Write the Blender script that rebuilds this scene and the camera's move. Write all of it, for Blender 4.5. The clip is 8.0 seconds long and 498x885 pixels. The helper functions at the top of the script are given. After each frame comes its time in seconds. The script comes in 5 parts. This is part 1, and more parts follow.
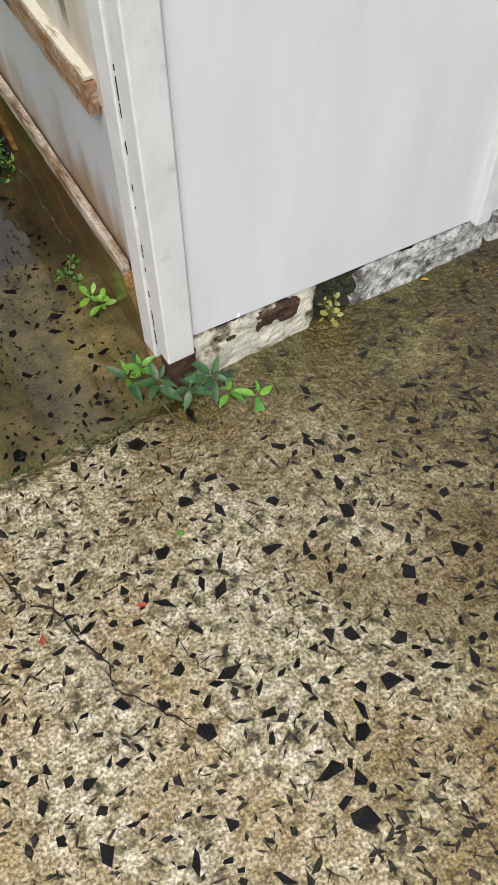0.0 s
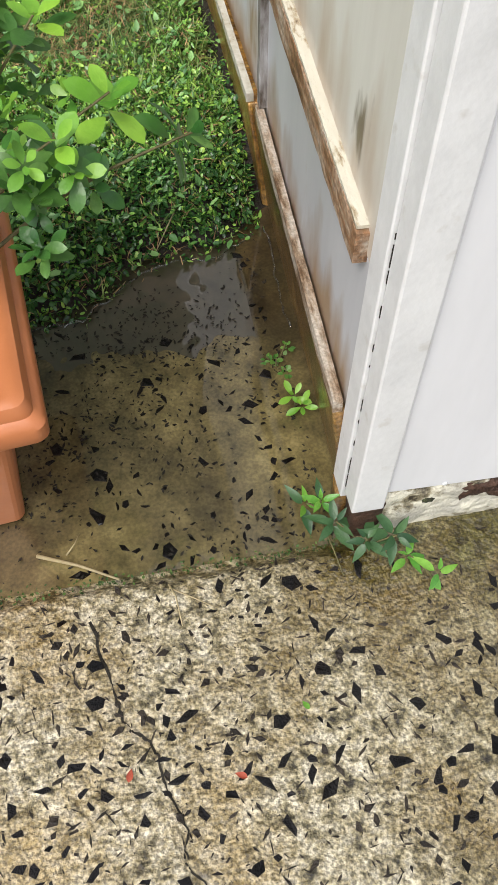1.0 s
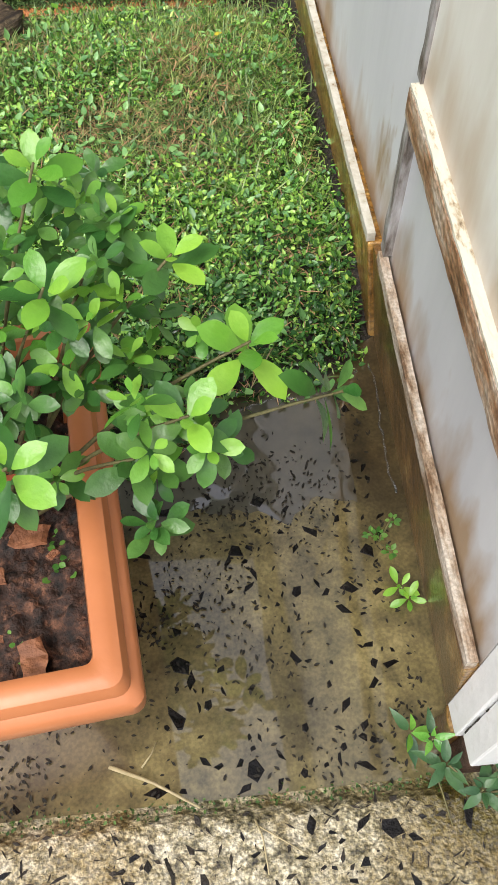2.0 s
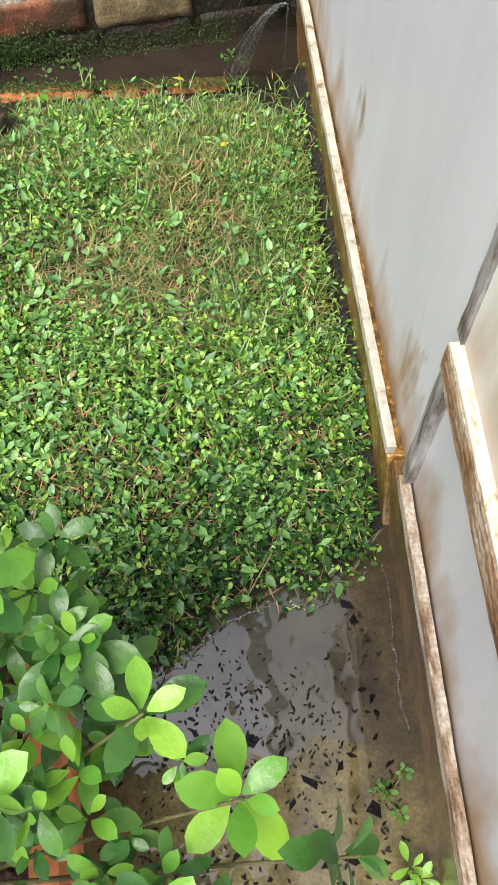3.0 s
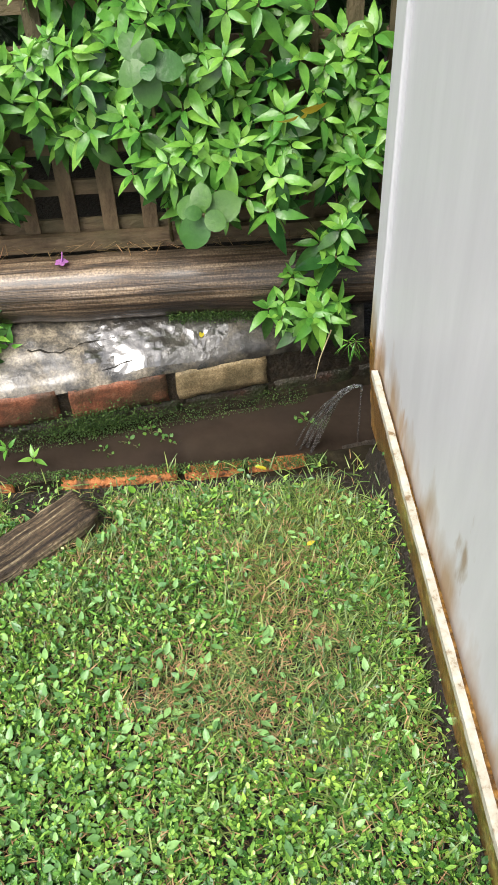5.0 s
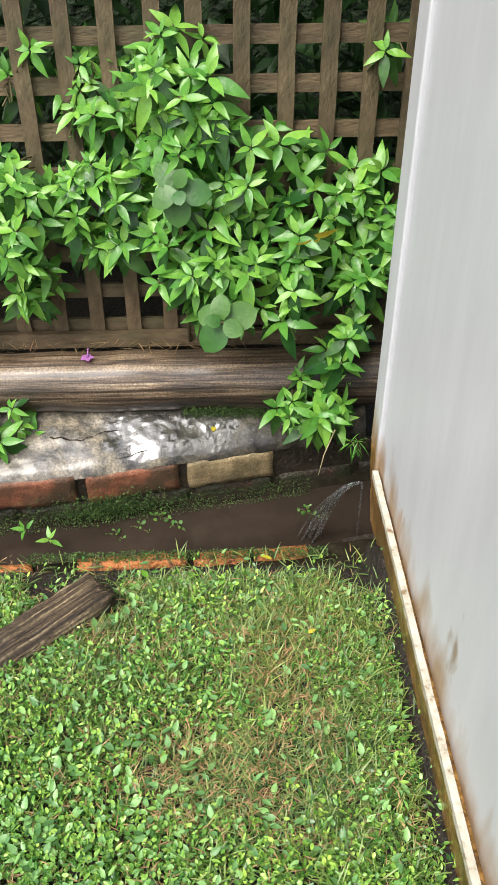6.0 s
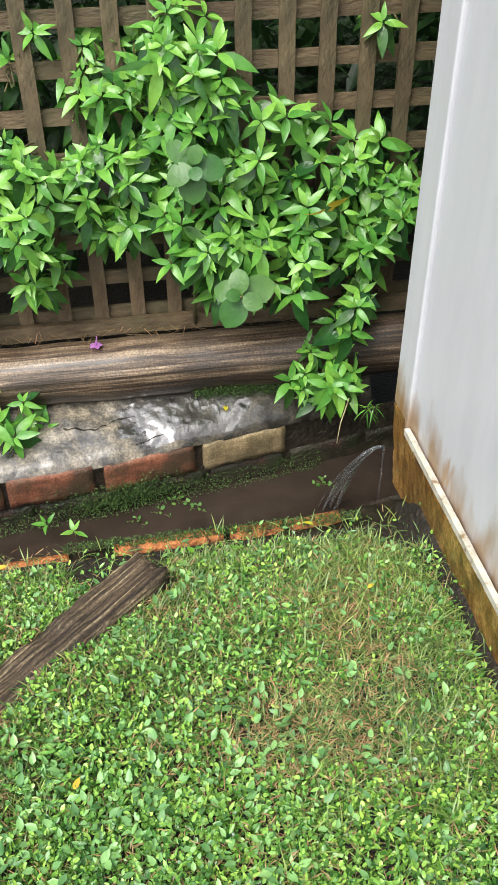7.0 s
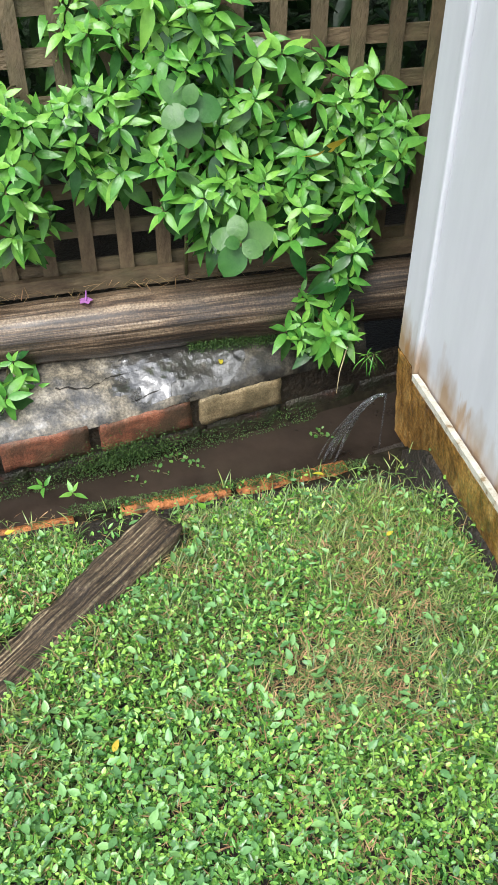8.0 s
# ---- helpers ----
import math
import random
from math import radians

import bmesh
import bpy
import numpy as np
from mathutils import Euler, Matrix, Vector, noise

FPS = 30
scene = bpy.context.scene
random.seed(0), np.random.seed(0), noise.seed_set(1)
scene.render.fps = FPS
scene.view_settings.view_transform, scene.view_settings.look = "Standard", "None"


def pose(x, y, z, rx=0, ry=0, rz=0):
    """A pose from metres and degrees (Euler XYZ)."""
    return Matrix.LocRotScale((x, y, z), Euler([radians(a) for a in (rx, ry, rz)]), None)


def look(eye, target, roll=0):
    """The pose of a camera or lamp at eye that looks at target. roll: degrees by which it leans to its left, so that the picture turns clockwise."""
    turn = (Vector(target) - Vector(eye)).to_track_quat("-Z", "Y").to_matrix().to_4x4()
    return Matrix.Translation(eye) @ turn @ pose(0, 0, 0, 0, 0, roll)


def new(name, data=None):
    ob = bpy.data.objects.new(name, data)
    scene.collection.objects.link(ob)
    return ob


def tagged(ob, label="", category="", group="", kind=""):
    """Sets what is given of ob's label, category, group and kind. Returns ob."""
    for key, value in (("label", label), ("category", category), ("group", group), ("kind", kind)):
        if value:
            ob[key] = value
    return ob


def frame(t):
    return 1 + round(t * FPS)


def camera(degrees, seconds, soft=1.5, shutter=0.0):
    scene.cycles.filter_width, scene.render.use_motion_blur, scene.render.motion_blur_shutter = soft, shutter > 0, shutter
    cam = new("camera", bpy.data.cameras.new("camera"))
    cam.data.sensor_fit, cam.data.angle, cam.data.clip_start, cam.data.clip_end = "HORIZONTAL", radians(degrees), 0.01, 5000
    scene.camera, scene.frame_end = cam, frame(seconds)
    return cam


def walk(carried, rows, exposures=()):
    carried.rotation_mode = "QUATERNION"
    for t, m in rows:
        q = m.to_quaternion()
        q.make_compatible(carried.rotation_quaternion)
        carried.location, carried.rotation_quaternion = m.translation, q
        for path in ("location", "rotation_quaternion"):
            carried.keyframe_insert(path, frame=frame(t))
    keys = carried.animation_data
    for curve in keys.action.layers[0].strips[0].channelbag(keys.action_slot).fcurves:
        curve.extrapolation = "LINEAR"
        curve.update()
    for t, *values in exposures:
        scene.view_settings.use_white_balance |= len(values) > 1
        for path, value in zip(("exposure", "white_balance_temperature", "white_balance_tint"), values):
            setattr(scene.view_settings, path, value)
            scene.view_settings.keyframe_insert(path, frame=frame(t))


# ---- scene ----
cam = camera(33.5, 8.0, soft=1.0)
PATH = [
    (0, (-0.286, -0.724, 1.031), (0.271, 0.224, -0.639), -0.8),
    (0.5, (-0.212, -0.598, 1.041), (0.166, 0.43, -0.633), 0.4),
    (1, (-0.227, -0.488, 1.044), (-0.026, 0.582, -0.633), 0.2),
    (1.5, (-0.28, -0.312, 1.062), (-0.153, 0.76, -0.622), -0.5),
    (1.7, (-0.287, -0.25, 1.07), (-0.165, 0.814, -0.619), -0.2),
    (2.8, (-0.236, 0.12, 1.132), (-0.118, 1.099, -0.609), 3.1),
    (3, (-0.242, 0.209, 1.129), (-0.13, 1.196, -0.606), 2.4),
    (3.5, (-0.246, 0.38, 1.121), (-0.157, 1.413, -0.59), -0.1),
    (4, (-0.249, 0.466, 1.159), (-0.195, 1.594, -0.492), -3.1),
    (4.5, (-0.272, 0.508, 1.213), (-0.248, 1.816, -0.3), -3.9),
    (5, (-0.292, 0.48, 1.278), (-0.267, 1.915, -0.115), -2.9),
    (6.3, (-0.354, 0.378, 1.389), (-0.289, 1.969, 0.178), 0.6),
    (6.5, (-0.406, 0.365, 1.355), (-0.291, 1.964, 0.158), 0.2),
    (7, (-0.574, 0.357, 1.329), (-0.343, 1.917, 0.099), -0.8),
    (7.5, (-0.698, 0.349, 1.308), (-0.389, 1.865, 0.041), -1.3),
    (8, (-0.69, 0.4, 1.292), (-0.358, 1.878, -0.014), -0.3),
]
EXPOSURE = [(0.0, 0.25, 6500, 10), (1.0, 0.5, 6500, 10), (1.5, 0.66, 6500, 10), (3.0, 0.95, 6550, 10), (3.5, 1.0, 6600, 10), (5.0, 1.0, 6600, 10), (6.5, 1.0, 6550, 10), (7.2, 1.04, 6350, 9), (8.0, 1.05, 6100, 8)]
walk(cam, [(t, look(eye, target, roll)) for t, eye, target, roll in PATH], EXPOSURE)

# ---- world and light: overcast ----
world = bpy.data.worlds.new("sky")
scene.world = world
world.use_nodes = True
wn = world.node_tree
sky = wn.nodes.new("ShaderNodeTexSky")
sky.sky_type, sky.sun_disc = "NISHITA", False
sky.sun_elevation, sky.sun_rotation = radians(60), radians(220)
sky.air_density, sky.dust_density = 1.0, 4.0
wn.nodes["Background"].inputs[1].default_value = 0.15
pale_sky = wn.nodes.new("ShaderNodeHueSaturation")
pale_sky.inputs["Saturation"].default_value = 0.45
wn.links.new(sky.outputs[0], pale_sky.inputs["Color"])
wn.links.new(pale_sky.outputs[0], wn.nodes["Background"].inputs[0])
sun = new("sun", bpy.data.lights.new("sun", "SUN"))
sun.data.energy, sun.data.angle, sun.data.color = 1.5, radians(35), (1.0, 0.97, 0.92)
sun.matrix_world = look((-1.5, -0.7, 3.6), (0, 1, 0))


# ---- materials ----
def surface(name, stops, scale=20, detail=6, rough=0.6, rough2=None, bump=0.3, bump_scale=80, metal=0.0,
            stretch=(1, 1, 1), coat=0.0, coat_rough=0.05, big=None, big_scale=2.5, big_amount=0.5, spec=0.5,
            random_value=0.0, island=0.0, translucent=0.0, big_edge=(0.42, 0.62), bump_dist=0.01, hue=0.0, grain=None):
    """Noise through a colour ramp, a second colour in large patches, fine relief."""
    m = bpy.data.materials.new(name)
    m.use_nodes = True
    nt = m.node_tree
    b = nt.nodes["Principled BSDF"]
    tc = nt.nodes.new("ShaderNodeTexCoord")
    mp = nt.nodes.new("ShaderNodeMapping")
    mp.inputs["Scale"].default_value = stretch
    nt.links.new(tc.outputs["Object"], mp.inputs[0])
    n = nt.nodes.new("ShaderNodeTexNoise")
    n.inputs["Scale"].default_value, n.inputs["Detail"].default_value, n.inputs["Roughness"].default_value = scale, detail, 0.65
    nt.links.new(mp.outputs[0], n.inputs["Vector"])
    r = nt.nodes.new("ShaderNodeValToRGB")
    while len(r.color_ramp.elements) < len(stops):
        r.color_ramp.elements.new(0.5)
    for e, (p, c) in zip(r.color_ramp.elements, stops):
        e.position, e.color = p, (*c, 1)
    nt.links.new(n.outputs[0], r.inputs[0])
    col = r.outputs[0]
    n2 = nt.nodes.new("ShaderNodeTexNoise")
    n2.inputs["Scale"].default_value, n2.inputs["Detail"].default_value = big_scale, 5
    nt.links.new(tc.outputs["Object"], n2.inputs["Vector"])
    edge = nt.nodes.new("ShaderNodeMapRange")
    edge.inputs[1].default_value, edge.inputs[2].default_value = big_edge
    nt.links.new(n2.outputs[0], edge.inputs[0])
    if big:
        am = nt.nodes.new("ShaderNodeMath")
        am.operation = "MULTIPLY"
        am.inputs[1].default_value = big_amount
        nt.links.new(edge.outputs[0], am.inputs[0])
        mx = nt.nodes.new("ShaderNodeMix")
        mx.data_type, mx.blend_type = "RGBA", "MIX"
        nt.links.new(am.outputs[0], mx.inputs[0])
        nt.links.new(col, mx.inputs[6])
        mx.inputs[7].default_value = (*big, 1)
        col = mx.outputs[2]
    if random_value or island:
        src = nt.nodes.new("ShaderNodeObjectInfo").outputs["Random"] if random_value else \
            nt.nodes.new("ShaderNodeNewGeometry").outputs["Random Per Island"]
        amount = random_value or island
        mr = nt.nodes.new("ShaderNodeMapRange")
        mr.inputs[3].default_value, mr.inputs[4].default_value = 1 - amount, 1 + amount
        nt.links.new(src, mr.inputs[0])
        hs = nt.nodes.new("ShaderNodeHueSaturation")
        if hue:
            hr = nt.nodes.new("ShaderNodeMapRange")
            hr.inputs[3].default_value, hr.inputs[4].default_value = 0.5 + hue, 0.5 - hue
            nt.links.new(src, hr.inputs[0])
            nt.links.new(hr.outputs[0], hs.inputs["Hue"])
        nt.links.new(mr.outputs[0], hs.inputs["Value"])
        nt.links.new(col, hs.inputs["Color"])
        col = hs.outputs[0]
    if grain:
        gn = nt.nodes.new("ShaderNodeTexNoise")
        gn.inputs["Scale"].default_value, gn.inputs["Detail"].default_value = grain[0], 3
        nt.links.new(tc.outputs["Object"], gn.inputs["Vector"])
        gr = nt.nodes.new("ShaderNodeMapRange")
        gr.inputs[1].default_value, gr.inputs[2].default_value = 0.38, 0.62
        gr.inputs[3].default_value, gr.inputs[4].default_value = grain[1], grain[2]
        nt.links.new(gn.outputs[0], gr.inputs[0])
        gm = nt.nodes.new("ShaderNodeVectorMath")
        gm.operation = "SCALE"
        nt.links.new(col, gm.inputs[0])
        nt.links.new(gr.outputs[0], gm.inputs["Scale"])
        col = gm.outputs[0]
    nt.links.new(col, b.inputs["Base Color"])
    if rough2 is not None:
        rr = nt.nodes.new("ShaderNodeMapRange")
        rr.inputs[3].default_value, rr.inputs[4].default_value = rough, rough2
        nt.links.new(edge.outputs[0], rr.inputs[0])
        nt.links.new(rr.outputs[0], b.inputs["Roughness"])
    else:
        b.inputs["Roughness"].default_value = rough
    b.inputs["Metallic"].default_value = metal
    b.inputs["Specular IOR Level"].default_value = spec
    b.inputs["Coat Weight"].default_value, b.inputs["Coat Roughness"].default_value = coat, coat_rough
    b.inputs["Coat IOR"].default_value = 1.55
    if bump:
        n3 = nt.nodes.new("ShaderNodeTexNoise")
        n3.inputs["Scale"].default_value, n3.inputs["Detail"].default_value = bump_scale, 5
        nt.links.new(mp.outputs[0], n3.inputs["Vector"])
        bp = nt.nodes.new("ShaderNodeBump")
        bp.inputs["Strength"].default_value, bp.inputs["Distance"].default_value = bump, bump_dist
        nt.links.new(n3.outputs[0], bp.inputs["Height"])
        nt.links.new(bp.outputs[0], b.inputs["Normal"])
    if translucent:
        tr = nt.nodes.new("ShaderNodeBsdfTranslucent")
        nt.links.new(col, tr.inputs[0])
        ms = nt.nodes.new("ShaderNodeMixShader")
        ms.inputs[0].default_value = translucent
        nt.links.new(b.outputs[0], ms.inputs[1])
        nt.links.new(tr.outputs[0], ms.inputs[2])
        nt.links.new(ms.outputs[0], nt.nodes["Material Output"].inputs[0])
    return m


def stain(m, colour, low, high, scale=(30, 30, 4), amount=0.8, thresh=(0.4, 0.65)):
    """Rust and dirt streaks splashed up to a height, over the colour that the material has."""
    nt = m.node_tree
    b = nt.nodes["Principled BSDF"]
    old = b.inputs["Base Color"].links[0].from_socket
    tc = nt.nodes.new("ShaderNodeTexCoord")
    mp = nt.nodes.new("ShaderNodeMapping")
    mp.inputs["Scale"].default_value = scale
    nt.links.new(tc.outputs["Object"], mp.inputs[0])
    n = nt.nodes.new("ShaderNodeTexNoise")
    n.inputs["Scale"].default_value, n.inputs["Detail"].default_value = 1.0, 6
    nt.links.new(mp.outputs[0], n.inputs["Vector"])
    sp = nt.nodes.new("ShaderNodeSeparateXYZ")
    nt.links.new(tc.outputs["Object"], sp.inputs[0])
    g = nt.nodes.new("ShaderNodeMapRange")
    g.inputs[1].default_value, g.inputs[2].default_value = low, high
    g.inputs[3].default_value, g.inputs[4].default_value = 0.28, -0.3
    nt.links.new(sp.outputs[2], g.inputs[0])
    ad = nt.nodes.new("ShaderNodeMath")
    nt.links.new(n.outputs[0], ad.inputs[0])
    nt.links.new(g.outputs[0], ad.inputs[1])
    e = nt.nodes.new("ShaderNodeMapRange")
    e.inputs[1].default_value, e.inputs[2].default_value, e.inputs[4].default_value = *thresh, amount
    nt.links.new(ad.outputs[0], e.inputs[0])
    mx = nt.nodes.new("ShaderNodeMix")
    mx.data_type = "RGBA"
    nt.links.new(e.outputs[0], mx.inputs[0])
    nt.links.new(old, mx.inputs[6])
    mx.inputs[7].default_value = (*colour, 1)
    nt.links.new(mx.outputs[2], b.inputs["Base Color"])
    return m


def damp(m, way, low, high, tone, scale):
    """Multiplies a ragged-edged stretch by tone: damp, algae-browned concrete (wet concrete is darker) and plain tone
    changes.
    """
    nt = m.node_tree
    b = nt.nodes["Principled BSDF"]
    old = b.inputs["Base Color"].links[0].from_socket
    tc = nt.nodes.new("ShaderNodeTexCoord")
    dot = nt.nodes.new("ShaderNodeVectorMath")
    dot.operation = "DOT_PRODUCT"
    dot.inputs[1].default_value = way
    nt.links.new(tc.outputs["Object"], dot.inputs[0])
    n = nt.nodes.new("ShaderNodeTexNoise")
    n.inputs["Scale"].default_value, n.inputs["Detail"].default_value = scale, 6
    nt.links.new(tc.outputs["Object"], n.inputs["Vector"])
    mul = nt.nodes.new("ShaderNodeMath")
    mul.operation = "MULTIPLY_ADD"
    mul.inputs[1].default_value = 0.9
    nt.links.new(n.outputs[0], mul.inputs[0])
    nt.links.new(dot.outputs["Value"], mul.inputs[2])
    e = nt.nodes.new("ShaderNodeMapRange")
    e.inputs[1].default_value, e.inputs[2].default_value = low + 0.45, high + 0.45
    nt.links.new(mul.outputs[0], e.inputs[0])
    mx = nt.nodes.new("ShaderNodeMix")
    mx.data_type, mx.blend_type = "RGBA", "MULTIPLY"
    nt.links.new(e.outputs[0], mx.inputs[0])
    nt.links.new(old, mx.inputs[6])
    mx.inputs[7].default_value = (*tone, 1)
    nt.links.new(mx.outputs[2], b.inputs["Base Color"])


def spot(m, centre, radius, colour):
    """A streaky smear of dirt with a shape of its own on a wall sheet."""
    nt = m.node_tree
    b = nt.nodes["Principled BSDF"]
    old = b.inputs["Base Color"].links[0].from_socket
    tc = nt.nodes.new("ShaderNodeTexCoord")
    mp = nt.nodes.new("ShaderNodeMapping")
    mp.inputs["Scale"].default_value = (1, 1.7, 0.9)
    mp.inputs["Location"].default_value = (-centre[0], -1.7 * centre[1], -0.9 * centre[2])
    nt.links.new(tc.outputs["Object"], mp.inputs[0])
    ln = nt.nodes.new("ShaderNodeVectorMath")
    ln.operation = "LENGTH"
    nt.links.new(mp.outputs[0], ln.inputs[0])
    fall = nt.nodes.new("ShaderNodeMapRange")
    fall.inputs[2].default_value, fall.inputs[3].default_value, fall.inputs[4].default_value = radius, 0.22, -0.35
    nt.links.new(ln.outputs["Value"], fall.inputs[0])
    sm = nt.nodes.new("ShaderNodeMapping")
    sm.inputs["Scale"].default_value = (30, 45, 14)
    nt.links.new(tc.outputs["Object"], sm.inputs[0])
    n = nt.nodes.new("ShaderNodeTexNoise")
    n.inputs["Scale"].default_value, n.inputs["Detail"].default_value = 1.0, 7
    nt.links.new(sm.outputs[0], n.inputs["Vector"])
    ad = nt.nodes.new("ShaderNodeMath")
    nt.links.new(n.outputs[0], ad.inputs[0])
    nt.links.new(fall.outputs[0], ad.inputs[1])
    e = nt.nodes.new("ShaderNodeMapRange")
    e.inputs[1].default_value, e.inputs[2].default_value, e.inputs[4].default_value = 0.5, 0.72, 0.8
    nt.links.new(ad.outputs[0], e.inputs[0])
    mx = nt.nodes.new("ShaderNodeMix")
    mx.data_type = "RGBA"
    nt.links.new(e.outputs[0], mx.inputs[0])
    nt.links.new(old, mx.inputs[6])
    mx.inputs[7].default_value = (*colour, 1)
    nt.links.new(mx.outputs[2], b.inputs["Base Color"])


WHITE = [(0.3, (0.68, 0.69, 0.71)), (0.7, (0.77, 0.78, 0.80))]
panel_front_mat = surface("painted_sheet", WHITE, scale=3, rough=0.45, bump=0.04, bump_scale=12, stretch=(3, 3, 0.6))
# Side sheets: front white with their dimmer, bluer light in the colour, plus stains.
panel_side_mat = stain(surface("painted_sheet_shaded_stained", [(0.3, (0.475, 0.485, 0.51)), (0.7, (0.56, 0.57, 0.595))], scale=3, rough=0.42, bump=0.04, bump_scale=12, stretch=(3, 3, 0.6)),
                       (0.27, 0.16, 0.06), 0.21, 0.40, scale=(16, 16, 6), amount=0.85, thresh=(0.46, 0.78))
spot(panel_side_mat, (0.0, 1.17, 0.36), 0.13, (0.24, 0.16, 0.09))
spot(panel_side_mat, (0.0, 1.84, 0.22), 0.15, (0.26, 0.125, 0.03))
spot(panel_side_mat, (0.0, 1.55, 0.25), 0.14, (0.33, 0.20, 0.09))
spot(panel_side_mat, (0.0, 0.76, 0.30), 0.16, (0.26, 0.16, 0.06))
trim_mat = surface("white_trim_paint", [(0.3, (0.64, 0.65, 0.65)), (0.6, (0.73, 0.74, 0.74))], scale=18, rough=0.5, bump=0.1, bump_scale=60,
                   big=(0.45, 0.42, 0.36), big_scale=30, big_amount=0.35, big_edge=(0.62, 0.7))
ledge_mat = surface("creamy_ledge_paint", [(0.34, (0.22, 0.15, 0.08)), (0.42, (0.42, 0.39, 0.31)), (0.6, (0.54, 0.52, 0.45))], scale=45, rough=0.5, bump=0.2, bump_scale=80)
cream_mat = surface("flaking_cream_paint", [(0.33, (0.10, 0.055, 0.025)), (0.40, (0.40, 0.33, 0.22)), (0.47, (0.60, 0.57, 0.47))], scale=60, detail=9, rough=0.6, stretch=(1, 0.3, 1), bump=0.4, bump_scale=120)
flaky_mat = surface("flaking_white_paint", [(0.36, (0.12, 0.065, 0.03)), (0.44, (0.30, 0.22, 0.15)), (0.54, (0.45, 0.39, 0.32)), (0.66, (0.56, 0.51, 0.44))], scale=60, rough=0.6, stretch=(1, 0.22, 1), detail=9,
                    bump=0.3, bump_scale=90, big=(0.16, 0.09, 0.04), big_scale=11, big_amount=0.6, big_edge=(0.60, 0.68), grain=(260, 0.75, 1.15))
rail_mat = surface("bare_rail_timber", [(0.34, (0.10, 0.045, 0.02)), (0.46, (0.26, 0.14, 0.07)), (0.56, (0.36, 0.26, 0.18)), (0.68, (0.55, 0.50, 0.43))], scale=12, detail=9, rough=0.6, bump=0.4,
                   bump_scale=50, stretch=(3, 0.8, 3), grain=(150, 0.7, 1.2))
rust_mat = surface("rust_stained_board", [(0.3, (0.035, 0.016, 0.006)), (0.46, (0.14, 0.066, 0.016)), (0.56, (0.26, 0.14, 0.040)), (0.66, (0.38, 0.245, 0.09)), (0.78, (0.46, 0.38, 0.24))],
                   scale=10, detail=10, rough=0.3, bump=0.4, bump_scale=60, stretch=(2, 3.0, 1.0), big=(0.06, 0.04, 0.014), big_scale=7, big_amount=0.65, coat=0.4, coat_rough=0.15,
                   grain=(140, 0.6, 1.3))
rust_far_mat = surface("orange_stained_board", [(0.3, (0.05, 0.022, 0.007)), (0.45, (0.24, 0.115, 0.022)), (0.56, (0.42, 0.225, 0.055)), (0.68, (0.52, 0.34, 0.12)), (0.80, (0.58, 0.48, 0.30))],
                       scale=12, detail=10, rough=0.3, bump=0.4, bump_scale=60, stretch=(2, 3.0, 1.0), big=(0.10, 0.055, 0.014), big_scale=7, big_amount=0.5, coat=0.4, coat_rough=0.15, grain=(140, 0.6, 1.3))
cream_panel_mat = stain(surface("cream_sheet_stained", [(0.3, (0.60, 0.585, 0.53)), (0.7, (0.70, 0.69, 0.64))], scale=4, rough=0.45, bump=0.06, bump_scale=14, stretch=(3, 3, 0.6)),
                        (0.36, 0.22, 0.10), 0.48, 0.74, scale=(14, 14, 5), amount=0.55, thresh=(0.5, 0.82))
spot(cream_panel_mat, (0.0, 0.16, 0.56), 0.10, (0.13, 0.09, 0.04))
spot(cream_panel_mat, (0.0, 0.35, 0.68), 0.16, (0.24, 0.18, 0.12))
plinth_mat = surface("flaking_plinth", [(0.38, (0.045, 0.035, 0.02)), (0.43, (0.32, 0.28, 0.18)), (0.48, (0.74, 0.71, 0.58))], scale=15, rough=0.7, bump=0.8,
                     bump_scale=70, big=(0.30, 0.29, 0.27), big_scale=22, big_amount=0.5)
slab_mat = surface("exposed_aggregate", [(0.33, (0.02, 0.015, 0.008)), (0.405, (0.12, 0.102, 0.05)), (0.475, (0.328, 0.28, 0.165)), (0.62, (0.565, 0.515, 0.385))], scale=48,
                   detail=12, rough=0.5, rough2=0.25, bump=1.0, bump_scale=110, coat=0.3, coat_rough=0.12, big=(0.25, 0.175, 0.062), big_scale=5.5, big_amount=0.72, bump_dist=0.009, grain=(230, 0.42, 1.3))
damp(slab_mat, (0.8, -0.6, 0.0), 0.28, 0.58, (0.60, 0.54, 0.33), 9)
damp(slab_mat, (0.85, 0.52, 0.0), -0.30, 0.22, (0.40, 0.37, 0.21), 5)
damp(slab_mat, (0.30, 1.0, 0.0), -0.04, 0.10, (0.62, 0.67, 0.45), 8)
# Tone above 1: the slab turns paler towards its left front.
damp(slab_mat, (-0.7, -0.7, 0.0), 0.30, 0.62, (1.30, 1.29, 1.32), 6)
wet_mat = surface("wet_concrete", [(0.3, (0.05, 0.04, 0.014)), (0.5, (0.15, 0.12, 0.046)), (0.7, (0.25, 0.20, 0.085))], scale=22, detail=9, rough=0.4, spec=0.3, grain=(200, 0.8, 1.15),
                  bump=0.05, bump_scale=25, coat=1.0, coat_rough=0.015, big=(0.035, 0.027, 0.015), big_scale=4.5, big_amount=0.65)
wet_mat.node_tree.nodes["Principled BSDF"].inputs["Coat IOR"].default_value = 1.8
damp(wet_mat, (-0.1, 1.0, 0.0), 0.25, 0.55, (0.33, 0.28, 0.26), 4)
